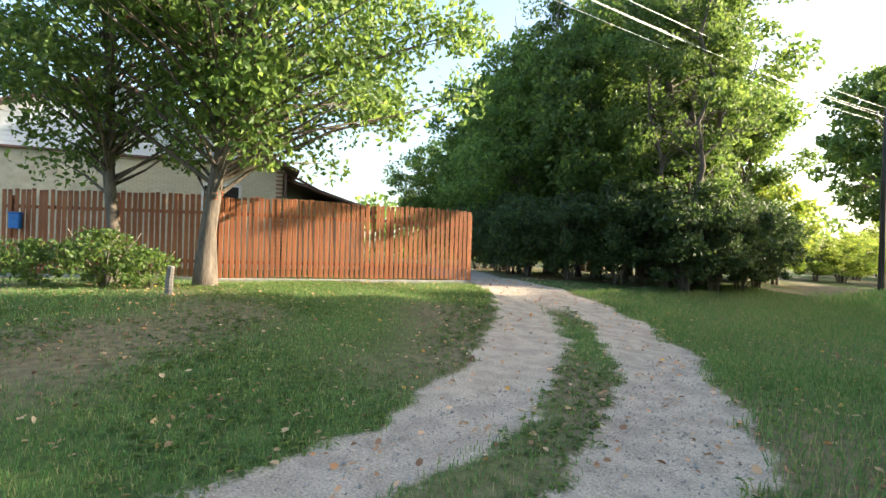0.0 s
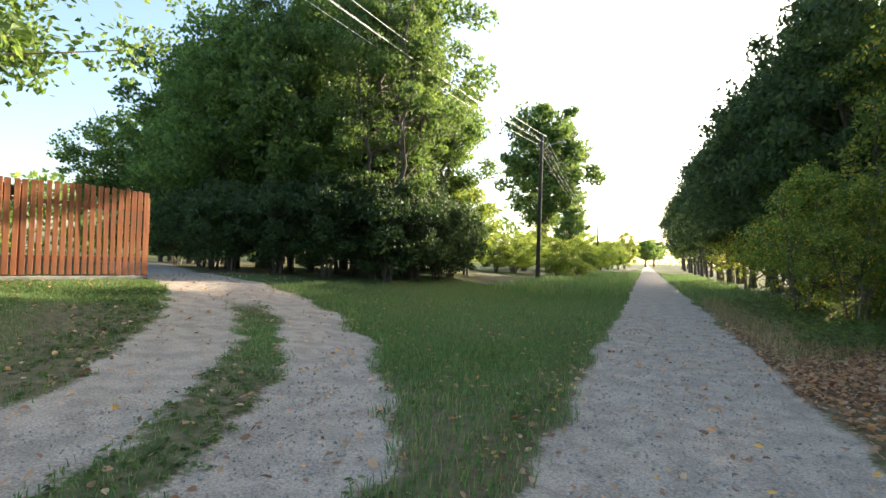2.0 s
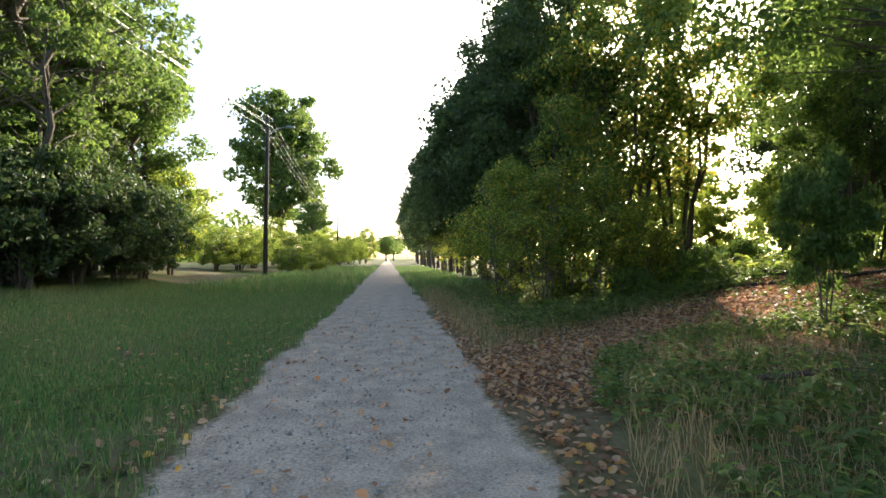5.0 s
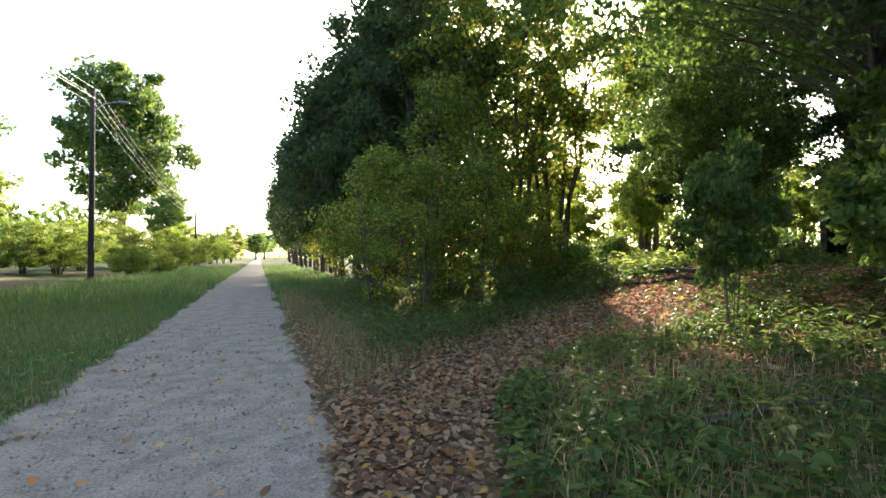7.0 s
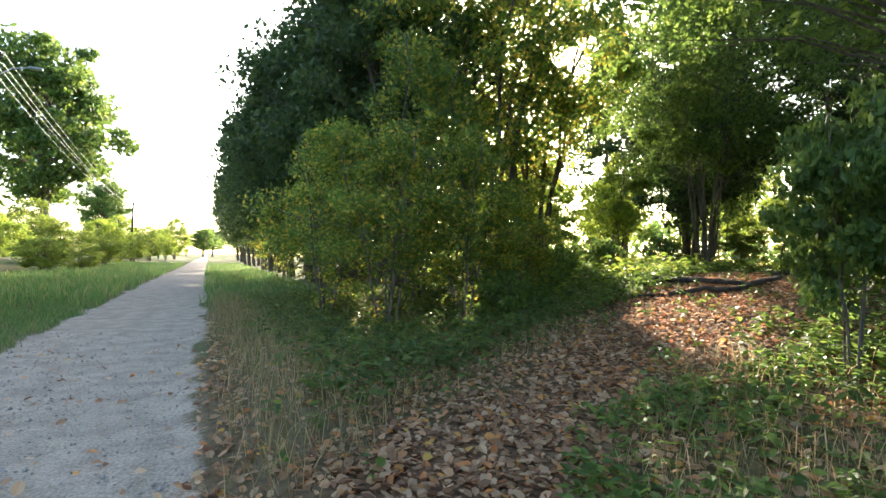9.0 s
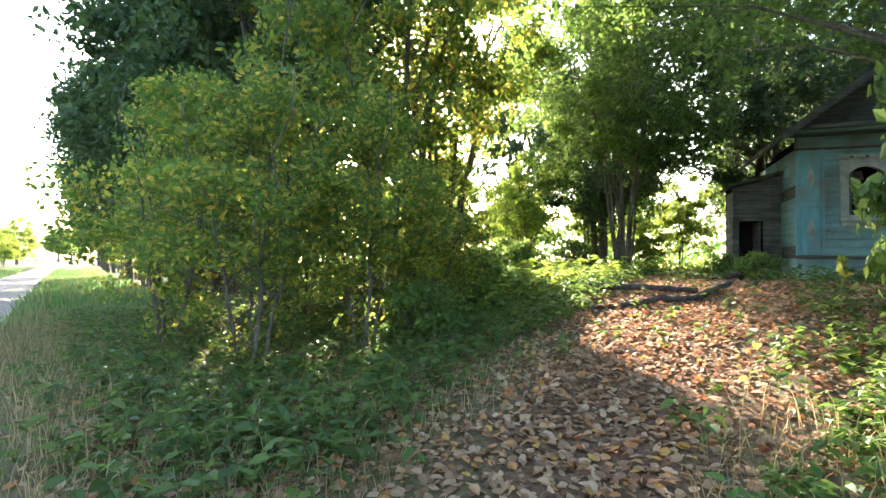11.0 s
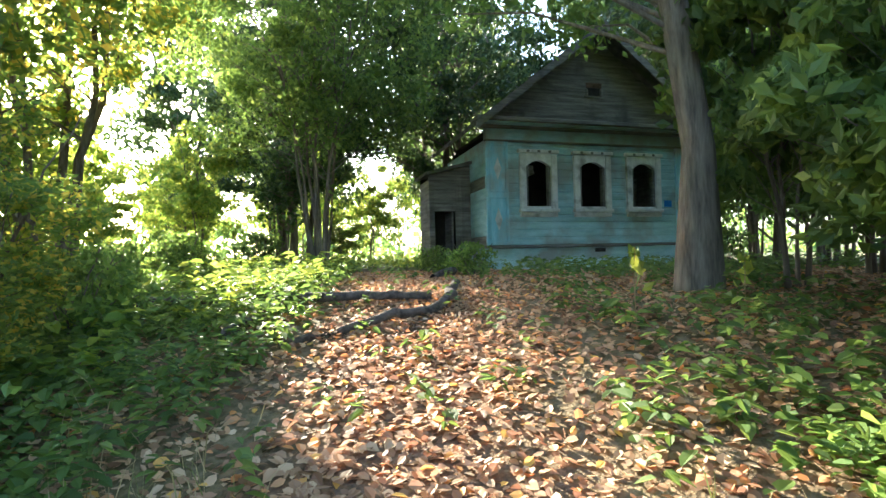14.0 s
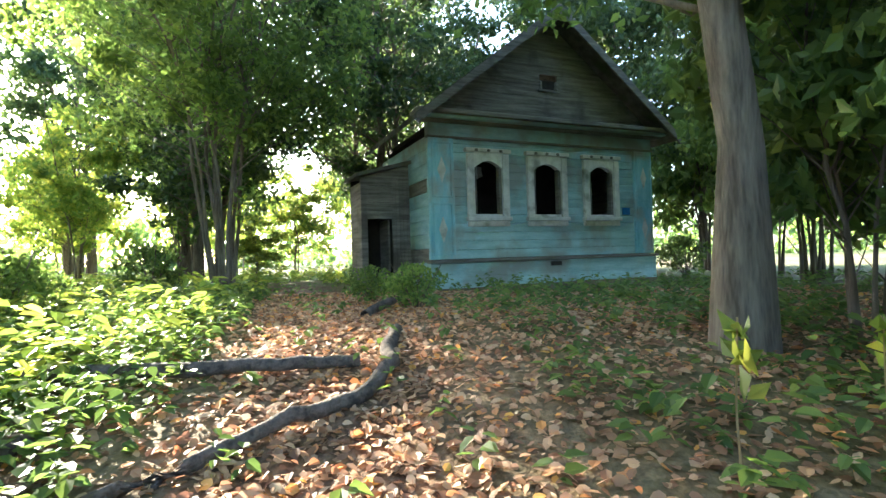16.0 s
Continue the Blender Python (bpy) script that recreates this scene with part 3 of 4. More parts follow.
    for x, y, s, h in ((22, 28, 1, 1), (13.6, 24.0, 1.0, 1.05), (11.0, 24.5, 0.9, 1.0), (15.8, 24.5, 0.7, 0.8), (19, 30, 1.1, 1.0), (25, 25.5, 1.0, 1.0), (27, 33, 1.2, 1.0), (12, 21.5, 0.6, 0.6), (24, 19.8, 0.9, 0.9), (30, 27, 1.2, 1.1), (16, 33, 1.2, 1), (11, 31, 1, 0.9), (20.5, 19.3, 0.6, 0.6), (33, 21, 1.3, 1.3), (36, 30, 1.5, 1.3)):
        copy_thing(pale, put(pale, x, y, s, rnd.uniform(0, 6), h))
    small = tree("leafy_bush", "low leafy bush growing at the foot of the trees", 1.3, 0.05, 0.9, 0.02, 1500, 0.10, M_BARK, M_LEAF, 61, stems=4, clusters=40, category="shrub")
    small.matrix_basis = put(small, -12.0, 0.5)
    for x, y, s in ((-11.4, 1.2, 0.7), (-12.6, -0.6, 0.8), (13.4, 12.6, 0.55), (14.3, 13.6, 0.5), (21.3, 7.2, 0.9), (12.0, 17.6, 0.8), (10.2, 17.0, 0.7), (8.4, 15.2, 0.8), (13.5, 19.6, 0.9), (10.5, 20, 0.9), (16.5, 19.5, 1.0), (6.2, 13.6, 0.7), (9.3, 7.0, 0.6)):
        copy_thing(small, put(small, x, y, s, rnd.uniform(0, 6)))


place_trees()


def far_woods():
    """Woods round the horizon, too far to count their trees."""
    rng = np.random.default_rng(77)
    c, sp = [], []
    for k in range(900):
        a = rng.uniform(0, 2 * math.pi)
        ahead = abs(math.atan2(math.sin(a - math.pi / 2), math.cos(a - math.pi / 2)))
        d = rng.uniform(55, 80) if ahead > 0.35 else rng.uniform(210, 260)
        top = (7 + 5 * noise.noise((math.cos(a) * 9, math.sin(a) * 9, 0))) * (1 if ahead > 0.35 else 1.4)
        c.append((6 + d * math.cos(a), 10 + d * math.sin(a), max(rng.uniform(0, top), 0.4)))
        sp.append(rng.uniform(1.0, 2.0) * (1 if ahead > 0.35 else 2))
    v, f = leaf_cloud(rng, np.array(c), np.array(sp), 60000, 0.75)
    tagged(mesh_object("far_woods", v, f, M_LEAF), "distant green woods round the fields", "woods", kind="stuff")


far_woods()


# ---- the picket fence and the house behind it ----
def picket_fence():
    root = tagged(new("picket_fence"), "tall red-brown wooden picket fence on a low concrete footing", "fence")
    rnd = random.Random(8)
    corners = [(-11.05, 9.3), (-13.2, 2.9), (-16.0, -1.25)]
    me = None
    for (ax, ay), (bx, by) in zip(corners, corners[1:]):
        length = math.hypot(bx - ax, by - ay)
        ang = math.atan2(by - ay, bx - ax)
        n = int(length / 0.135)
        if me is None:
            bm = box(-0.05, 0.05, -0.011, 0.011, 0, 2.0, 0.006)
            me = bpy.data.meshes.new("picket")
            bm.to_mesh(me)
            bm.free()
            me.materials.append(M_FENCE)
        for k in range(n):
            u = (k + 0.5) / n
            x, y = ax + (bx - ax) * u, ay + (by - ay) * u
            ob = new("picket", me)
            ob.parent = root
            ob.matrix_basis = pose(x, y, gz(x, y) + 0.10 + rnd.uniform(-0.012, 0.012), rnd.uniform(-0.6, 0.6), rnd.uniform(-0.5, 0.5), math.degrees(ang)) @ Matrix.Diagonal((rnd.uniform(0.9, 1.08), 1, rnd.uniform(0.99, 1.01), 1))
        for z in (0.45, 1.65):
            zz = (gz(ax, ay) + gz(bx, by)) / 2
            ob = part("rail", box(0, length, 0.02, 0.06, z, z + 0.08), M_FENCE, root)
            ob.matrix_basis = pose(ax, ay, zz, 0, 0, math.degrees(ang)) if by > ay else pose(ax, ay, zz, 0, 0, math.degrees(ang)) @ Matrix.Diagonal((1, -1, 1, 1))
        ob = part("footing", box(0, length, -0.05, 0.05, -0.25, 0.09, 0.012), M_CONCRETE, root, "low concrete footing")
        ob.matrix_basis = pose(ax, ay, (gz(ax, ay) + gz(bx, by)) / 2, 0, 0, math.degrees(ang))
        for k in range(int(length / 2.4) + 1):
            u = k * 2.4 / length
            x, y = ax + (bx - ax) * u, ay + (by - ay) * u
            ob = part("post", box(-0.04, 0.04, -0.13, -0.05, -0.3, 1.95), M_FENCE, root)
            ob.matrix_basis = pose(x, y, gz(x, y), 0, 0, math.degrees(ang))
    box_root = tagged(new("mailbox"), "blue enamelled metal letter box hung on the fence", "mailbox")
    part("body", box(-0.13, 0.13, -0.06, 0.06, 0, 0.36, 0.02), M_BLUE_BOX, box_root)
    part("lid", box(-0.14, 0.14, -0.075, 0.075, 0.36, 0.39, 0.01), M_BLUE_BOX, box_root)
    box_root.matrix_basis = pose(-15.67, -0.98, gz(-15.7, -1) + 1.15, 0, 0, math.degrees(math.atan2(-4.15, -2.8)))
    stub = tagged(new("wooden_stub"), "short weathered wooden post stub in the lawn", "post")
    v, f = tubes([[((0, 0, -0.1), 0.075), ((0.02, 0, 0.3), 0.07), ((0.06, 0.02, 0.55), 0.06)]], 9)
    mesh_object("post", v, f, M_WOOD, stub)
    stub.matrix_basis = put(stub, -10.3, 1.35)


picket_fence()


def brick_house():
    """Cream brick house with a sided gable, and a lower wing with a brown roof."""
    root = tagged(new("brick_house"), "cream brick house with a white sided gable behind the fence", "house")
    root.matrix_basis = pose(-19.6, 6.9, 0.4, 0, 0, math.degrees(math.atan2(-6.4, -2.15)))
    # local x runs along the front towards the south, y into the road side (+y is towards the road)
    L, H = 12.0, 4.2
    part("wall", box(0, L, -8, 0, -0.5, H, 0.02), M_BRICK, root)
    rnd = random.Random(2)
    me = bpy.data.meshes.new("brick")
    bm = box(0.004, 0.246, 0, 0.012, 0.004, 0.071, 0)
    bm.to_mesh(me)
    bm.free()
    me.materials.append(M_BRICK)
    for r in range(14):
        for c in range(20):
            ob = new("brick", me)
            ob.parent = root
            ob.matrix_basis = pose(0.36 + c * 0.25 + (0.125 if r % 2 else 0), 0.0, H - 0.1 - 0.075 * (r + 1))
    for r in range(50):
        if r % 2 == 0:
            part("quoin", box(-0.02, 0.25, -0.3, 0.03, H - 0.08 * (r + 1), H - 0.08 * r - 0.008, 0), M_BRICK_RED, root, "brown brick corner")
    for r in range(16):
        z = H + 0.16 * r
        half = (L / 2 + 0.2) * (1 - r / 16)
        part("siding_board", box(L / 2 - half, L / 2 + half, -0.16, 0.02, z + 0.02, z + 0.175, 0.01), M_SIDING, root)
    part("cornice", box(-0.3, L + 0.3, -0.05, 0.14, H - 0.06, H + 0.02, 0.01), M_ROOF_RED, root)
    for s in (-1, 1):
        bm = bmesh.new()
        vs = [bm.verts.new((L / 2 + s * a, y, z)) for y in (-8.3, 0.4) for a, z in ((0, H + 2.75), (L / 2 + 0.6, H - 0.1), (L / 2 + 0.6, H - 0.2), (0, H + 2.62))]
        for q in ((0, 1, 5, 4), (1, 2, 6, 5), (2, 3, 7, 6), (3, 0, 4, 7), (0, 3, 2, 1), (4, 5, 6, 7)):
            bm.faces.new([vs[k] for k in q])
        part("roof", bm, M_ROOF_RED, root)
    win = part("window", box(1.5, 2.9, -0.02, 0.05, 2.2, 3.4, 0.01), M_CASING, root)
    part("pane", box(1.6, 2.8, 0.05, 0.055, 2.3, 3.3, 0), M_DARK, win)
    part("wing_wall", box(-3.4, -0.05, -7, -1.2, -0.5, 3.1, 0.02), M_BRICK, root)
    bm = bmesh.new()
    vs = [bm.verts.new((x, y, z)) for y in (-7.5, -0.6) for x, z in ((0.1, 4.0), (-4.0, 2.75), (-4.0, 2.65), (0.1, 3.88))]
    for q in ((0, 1, 5, 4), (1, 2, 6, 5), (2, 3, 7, 6), (3, 0, 4, 7), (0, 3, 2, 1), (4, 5, 6, 7)):
        bm.faces.new([vs[k] for k in q])
    part("wing_roof", bm, M_ROOF_RED, root, "brown sheet-metal lean-to roof")
    v, f = tubes([[((-0.1, 0.1, -0.3), 0.05), ((-0.1, 0.1, H - 0.2), 0.05)], [((-1.4, -0.55, 3.5), 0.05), ((0.1, 0.12, H - 0.1), 0.05)]], 8)
    mesh_object("downpipe", v, f, M_ROOF_RED, root, "brown rain pipe")


brick_house()


# ---- the old blue house ----
def old_house():
    root = tagged(new("abandoned_house"), "abandoned timber house with flaking blue paint and empty windows", "house")
    # local x along the front, y out of the front, z up from the ground
    root.matrix_basis = Matrix.Translation((17.05, 13.2, 0.95)) @ Matrix.Rotation(math.atan2(-0.826, 0.564), 4, "Z")
    W, D, H = 6.08, 3.4, 3.25
    band, top = 0.62, 3.75
    rnd = random.Random(5)
    wins = [(1.05, 1.70), (2.56, 3.27), (4.13, 4.82)]
    z0, z1 = 1.62, 2.78
    # local y runs away from the viewer (into the house)
    rows = []
    z = 0.66
    while z < 3.2:
        rows.append((z, min(z + 0.185, 3.24)))
        z += 0.19
    for a, b in rows:
        cuts = [0.0, W]
        if b > z0 and a < z1:
            cuts = [0.0] + [c for w in wins for c in w] + [W]
        for k in range(0, len(cuts), 2):
            part("plank", box(cuts[k], cuts[k + 1], 0.0 + rnd.uniform(0, 0.006), 0.16, a, b, 0.012), M_BLUE, root)
    for k in range(3):
        part("plank", box(-0.05, W + 0.05, -0.06 + rnd.uniform(0, 0.008), 0.16, -0.35 + 0.31 * k, -0.35 + 0.31 * (k + 1) - 0.006, 0.012), M_BLUE, root, "faded blue plinth board")
    part("sill_band", box(-0.08, W + 0.08, -0.12, 0.1, 0.58, 0.65, 0.015), M_WOOD, root, "weathered ledge above the plinth")
    # no real opening: a near-black plate paints the shade of the hole
    part("plinth_vent", box(2.92, 3.22, -0.075, -0.05, 0.44, 0.54, 0.004), M_DARK, root, "hole in the plinth, its shade drawn as a near-black plate")
    # corner pilasters with diamonds
    for x0, x1 in ((0.0, 0.55), (W - 0.55, W)):
        pil = part("pilaster", box(x0 - 0.03, x1, -0.05, 0.02, 0.66, 3.24, 0.01), M_BLUE2, root, "boxed corner with worn bright blue paint")
        for a, b in ((0.74, 1.84), (1.96, 3.14)):
            for q in ((x0 + 0.03, x0 + 0.07, a, b), (x1 - 0.09, x1 - 0.05, a, b), (x0 + 0.03, x1 - 0.05, a, a + 0.04), (x0 + 0.03, x1 - 0.05, b - 0.04, b)):
                part("moulding", box(q[0], q[1], -0.075, -0.045, q[2], q[3], 0.006), M_BLUE2, pil)
            cx, cz = (x0 + x1) / 2 - 0.01, (a + b) / 2
            bm = bmesh.new()
            vs = [bm.verts.new((cx + dx, -0.078 if dx == dz == 0 else -0.052, cz + dz)) for dx, dz in ((0, 0), (0.1, 0), (0, 0.28), (-0.1, 0), (0, -0.28))]
            for k in range(4):
                bm.faces.new((vs[0], vs[1 + (k + 1) % 4], vs[1 + k]))
            part("diamond", bm, M_CASING, pil, "pale worn diamond ornament")
    # frieze, cornice
    part("frieze", box(-0.02, W + 0.02, -0.03, 0.16, 3.25, 3.62, 0.01), M_BLUE, root, "greyed blue frieze board")
    part("moulding_rail", box(-0.05, W + 0.05, -0.07, 0.05, 3.22, 3.27, 0.01), M_WOOD, root)
    part("cornice", box(-0.35, W + 0.35, -0.4, 0.16, 3.66, 3.76, 0.015), M_WOOD, root, "grey projecting cornice")
    part("soffit", box(-0.3, W + 0.3, -0.32, 0.1, 3.60, 3.655, 0.01), M_BLUE, root)
    part("cornice_rail", box(-0.2, W + 0.2, -0.2, 0.0, 3.54, 3.595, 0.01), M_WOOD, root)
    # side and back walls, floor
    for k in range(12):
        a = -0.3 + 0.3 * k
        part("side_plank", box(0.0, 0.15, 0.165, D, a, a + 0.292, 0.012), M_WOOD if k % 5 == 3 else M_BLUE, root)
        part("side_plank", box(W - 0.15, W, 0.165, D, a, a + 0.292, 0.012), M_WOOD, root)
    # these room surfaces carry the indoor shade as near-black colour
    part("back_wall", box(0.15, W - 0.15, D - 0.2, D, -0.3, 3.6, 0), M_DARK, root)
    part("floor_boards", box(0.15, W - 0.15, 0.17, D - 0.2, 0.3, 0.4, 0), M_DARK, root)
    part("inner_wall", box(0.15, W - 0.15, 2.7, 2.8, 0.4, 3.5, 0), M_DARK, root, "inner wall with the room's shade in its colour")
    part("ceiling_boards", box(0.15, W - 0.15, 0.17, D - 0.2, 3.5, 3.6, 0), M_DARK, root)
    # windows with arched heads and carved casings
    for i, (a, b) in enumerate(wins):
        w = part("window_casing", box(a - 0.19, a - 0.02, -0.07, 0.05, z0 - 0.06, z1 + 0.16, 0.012), M_CASING, root, "faded white carved window casing")
        part("jamb", box(b + 0.02, b + 0.19, -0.07, 0.05, z0 - 0.06, z1 + 0.16, 0.012), M_CASING, w)
        part("sill", box(a - 0.22, b + 0.22, -0.11, 0.05, z0 - 0.15, z0 - 0.06, 0.014), M_CASING, w)
        part("apron", box(a - 0.19, b + 0.19, -0.055, 0.04, z0 - 0.27, z0 - 0.155, 0.01), M_CASING, w)
        part("head", box(a - 0.24, b + 0.24, -0.10, 0.05, z1 + 0.18, z1 + 0.27, 0.014), M_CASING, w)
        for k in range(3):
            part("knob", box(a - 0.02 + k * 0.3, a + 0.06 + k * 0.3, -0.115, -0.09, z1 + 0.19, z1 + 0.25, 0.015), M_WOOD, w)
        for lo, hi in ((a - 0.02, a + 0.05), (b - 0.05, b + 0.02)):
            part("inner_frame", box(lo, hi, -0.02, 0.12, z0 - 0.05, z1 + 0.02, 0.008), M_WOOD, w)
        part("inner_sill", box(a - 0.01, b + 0.01, -0.04, 0.14, z0 - 0.055, z0, 0.008), M_CASING, w)
        bm = bmesh.new()
        pts, n = [], 12
        for k in range(n + 1):
            u = k / n
            pts.append((a - 0.02 + (b - a + 0.04) * u, z1 - 0.16 + 0.16 * math.sin(math.pi * u)))
        front = [[bm.verts.new((x, y, zz)) for x, zz in pts] for y in (-0.055, 0.08)]
        roofv = [[bm.verts.new((x, y, z1 + 0.18)) for x, zz in pts] for y in (-0.055, 0.08)]
        for k in range(n):
            bm.faces.new((front[0][k], front[0][k + 1], roofv[0][k + 1], roofv[0][k]))
            bm.faces.new((front[1][k + 1], front[1][k], roofv[1][k], roofv[1][k + 1]))
            bm.faces.new((front[0][k + 1], front[0][k], front[1][k], front[1][k + 1]))
        part("arched_head", bm, M_CASING, w)
    # torn paper and a broken inner frame seen through the openings
    bm = bmesh.new()
    g = [[bm.verts.new((1.12 + 0.42 * u, 0.55 + 0.05 * math.sin(7 * u + 3 * v), 2.75 - (0.33 - 0.2 * abs(u - 0.4)) * v)) for u in (0, .25, .5, .75, 1)] for v in (0, .33, .66, 1)]
    for r in range(3):
        for c in range(4):
            bm.faces.new((g[r][c], g[r][c + 1], g[r + 1][c + 1], g[r + 1][c]))
    part("torn_paper", bm, M_RUBBLE, root, "pale torn paper hanging from the ceiling")
    part("broken_frame", box(4.42, 4.80, 0.7, 0.74, 1.1, 2.55, 0.01), M_WOOD, root, "broken grey board inside the window")
    part("house_plate", box(5.12, 5.36, -0.02, -0.004, 1.62, 1.80, 0.004), M_BLUE_BOX, root, "small blue house plate")
    # gable of boards
    apex, base = 6.15, 3.78
    for k in range(13):
        a = base + 0.182 * k
        f0 = 1 - (a - base) / (apex - base)
        f1 = 1 - (a + 0.176 - base) / (apex - base)
        if f1 <= 0:
            f1 = 0.01
        h0, h1 = W / 2 * f0, W / 2 * f1
        for lo, hi in (((-1, 1),) if not 4.5 < a < 4.72 else ((-1, -0.24), (0.24, 1))):
            bm = bmesh.new()
            e = [(lo * h0 if abs(lo) == 1 else lo, a), (hi * h0 if abs(hi) == 1 else hi, a), (hi * h1 if abs(hi) == 1 else hi, a + 0.176), (lo * h1 if abs(lo) == 1 else lo, a + 0.176)]
            vs = [bm.verts.new((W / 2 + x, y, zz)) for y in (-0.02 + rnd.uniform(0, 0.008), 0.03) for x, zz in e]
            for q in ((0, 1, 2, 3), (7, 6, 5, 4), (0, 4, 5, 1), (1, 5, 6, 2), (2, 6, 7, 3), (3, 7, 4, 0)):
                bm.faces.new([vs[i] for i in q])
            part("gable_board", bm, M_WOOD, root)
    # near-black sheet behind the gap paints the loft's shade
    part("gable_vent", box(W / 2 - 0.24, W / 2 + 0.24, 0.04, 0.06, 4.45, 4.75, 0), M_DARK, root, "half-round vent opening, its shade painted on a near-black sheet")
    part("vent_sill", box(W / 2 - 0.3, W / 2 + 0.3, -0.06, 0.02, 4.46, 4.51, 0.006), M_WOOD, root)
    for s in (-1, 1):
        part("vent_cheek", box(W / 2 + s * 0.22 - 0.05, W / 2 + s * 0.22 + 0.05, -0.04, 0.02, 4.51, 4.72, 0.03), M_WOOD, root)
    # roof slopes
    slope = (apex - base) / (W / 2)
    for s in (-1, 1):
        bm = bmesh.new()
        o = 0.45
        vs = [bm.verts.new((W / 2 + s * a, y, zz)) for y in (-0.55, D + 0.12) for a, zz in ((0, apex + 0.14), (W / 2 + o, base - slope * o + 0.14), (W / 2 + o, base - slope * o + 0.02), (0, apex + 0.02))]
        for q in ((0, 1, 5, 4), (1, 2, 6, 5), (2, 3, 7, 6), (3, 0, 4, 7), (0, 3, 2, 1), (4, 5, 6, 7)):
            bm.faces.new([vs[k] for k in q])
        part("roof", bm, M_ROOF, root, "sagging weathered dark roof")
        bm = bmesh.new()
        vs = [bm.verts.new((W / 2 + s * a, y, zz)) for y in (-0.60, -0.555) for a, zz in ((0, apex + 0.12), (W / 2 + o, base - slope * o + 0.12), (W / 2 + o, base - slope * o - 0.08), (0, apex - 0.1))]
        for q in ((0, 1, 5, 4), (1, 2, 6, 5), (2, 3, 7, 6), (3, 0, 4, 7), (0, 3, 2, 1), (4, 5, 6, 7)):
            bm.faces.new([vs[k] for k in q])
        part("bargeboard", bm, M_WOOD, root)
    # porch at the side; near-black sheets paint the shade in its doorway
    y0 = 1.3
    part("porch_wall", box(-1.15, -1.0, y0, y0 + 1.0, -0.3, 2.45, 0.01), M_WOOD, root)
    for k in range(5):
        a = -0.42 + 0.088 * k
        part("porch_board", box(a, a + 0.083, y0, y0 + 0.05, -0.2, 2.6, 0.006), M_WOOD, root)
    for k in range(5):
        part("porch_board", box(-1.15, -0.42, y0, y0 + 0.05, 1.62 + 0.19 * k, 1.80 + 0.19 * k, 0.006), M_WOOD, root)
    part("doorway", box(-1.0, -0.42, y0 + 0.84, y0 + 0.89, -0.2, 1.7, 0), M_DARK, root, "open doorway, its shade painted on a near-black sheet")
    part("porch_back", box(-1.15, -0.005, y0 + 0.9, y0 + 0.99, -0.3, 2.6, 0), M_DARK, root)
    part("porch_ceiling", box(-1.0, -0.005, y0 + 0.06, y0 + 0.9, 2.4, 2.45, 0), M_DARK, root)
    dr = part("door", box(-0.5, -0.46, y0 + 0.1, y0 + 0.8, 0.0, 1.6, 0.006), M_WOOD, root, "grey plank door standing open")
    part("porch_floor", box(-1.15, 0, y0, y0 + 1.0, -0.3, 0.03, 0.01), M_WOOD, root)
    bm = bmesh.new()
    vs = [bm.verts.new((x, y, zz)) for y in (y0 - 0.2, y0 + 1.1) for x, zz in ((0.0, 2.95), (-1.28, 2.62), (-1.28, 2.54), (0.0, 2.87))]
    for q in ((0, 1, 5, 4), (1, 2, 6, 5), (2, 3, 7, 6), (3, 0, 4, 7), (0, 3, 2, 1), (4, 5, 6, 7)):
        bm.faces.new([vs[k] for k in q])
    part("porch_roof", bm, M_ROOF, root)
    bm = bmesh.new()
    vs = [bm.verts.new((x, y, zz)) for y in (y0, y0 + 0.05) for x, zz in ((0.0, 2.55), (-1.15, 2.55), (0.0, 2.86))]
    for q in ((0, 2, 1), (3, 4, 5), (0, 1, 4, 3), (1, 2, 5, 4), (2, 0, 3, 5)):
        bm.faces.new([vs[k] for k in q])
    part("porch_gable", bm, M_WOOD, root)


old_house()


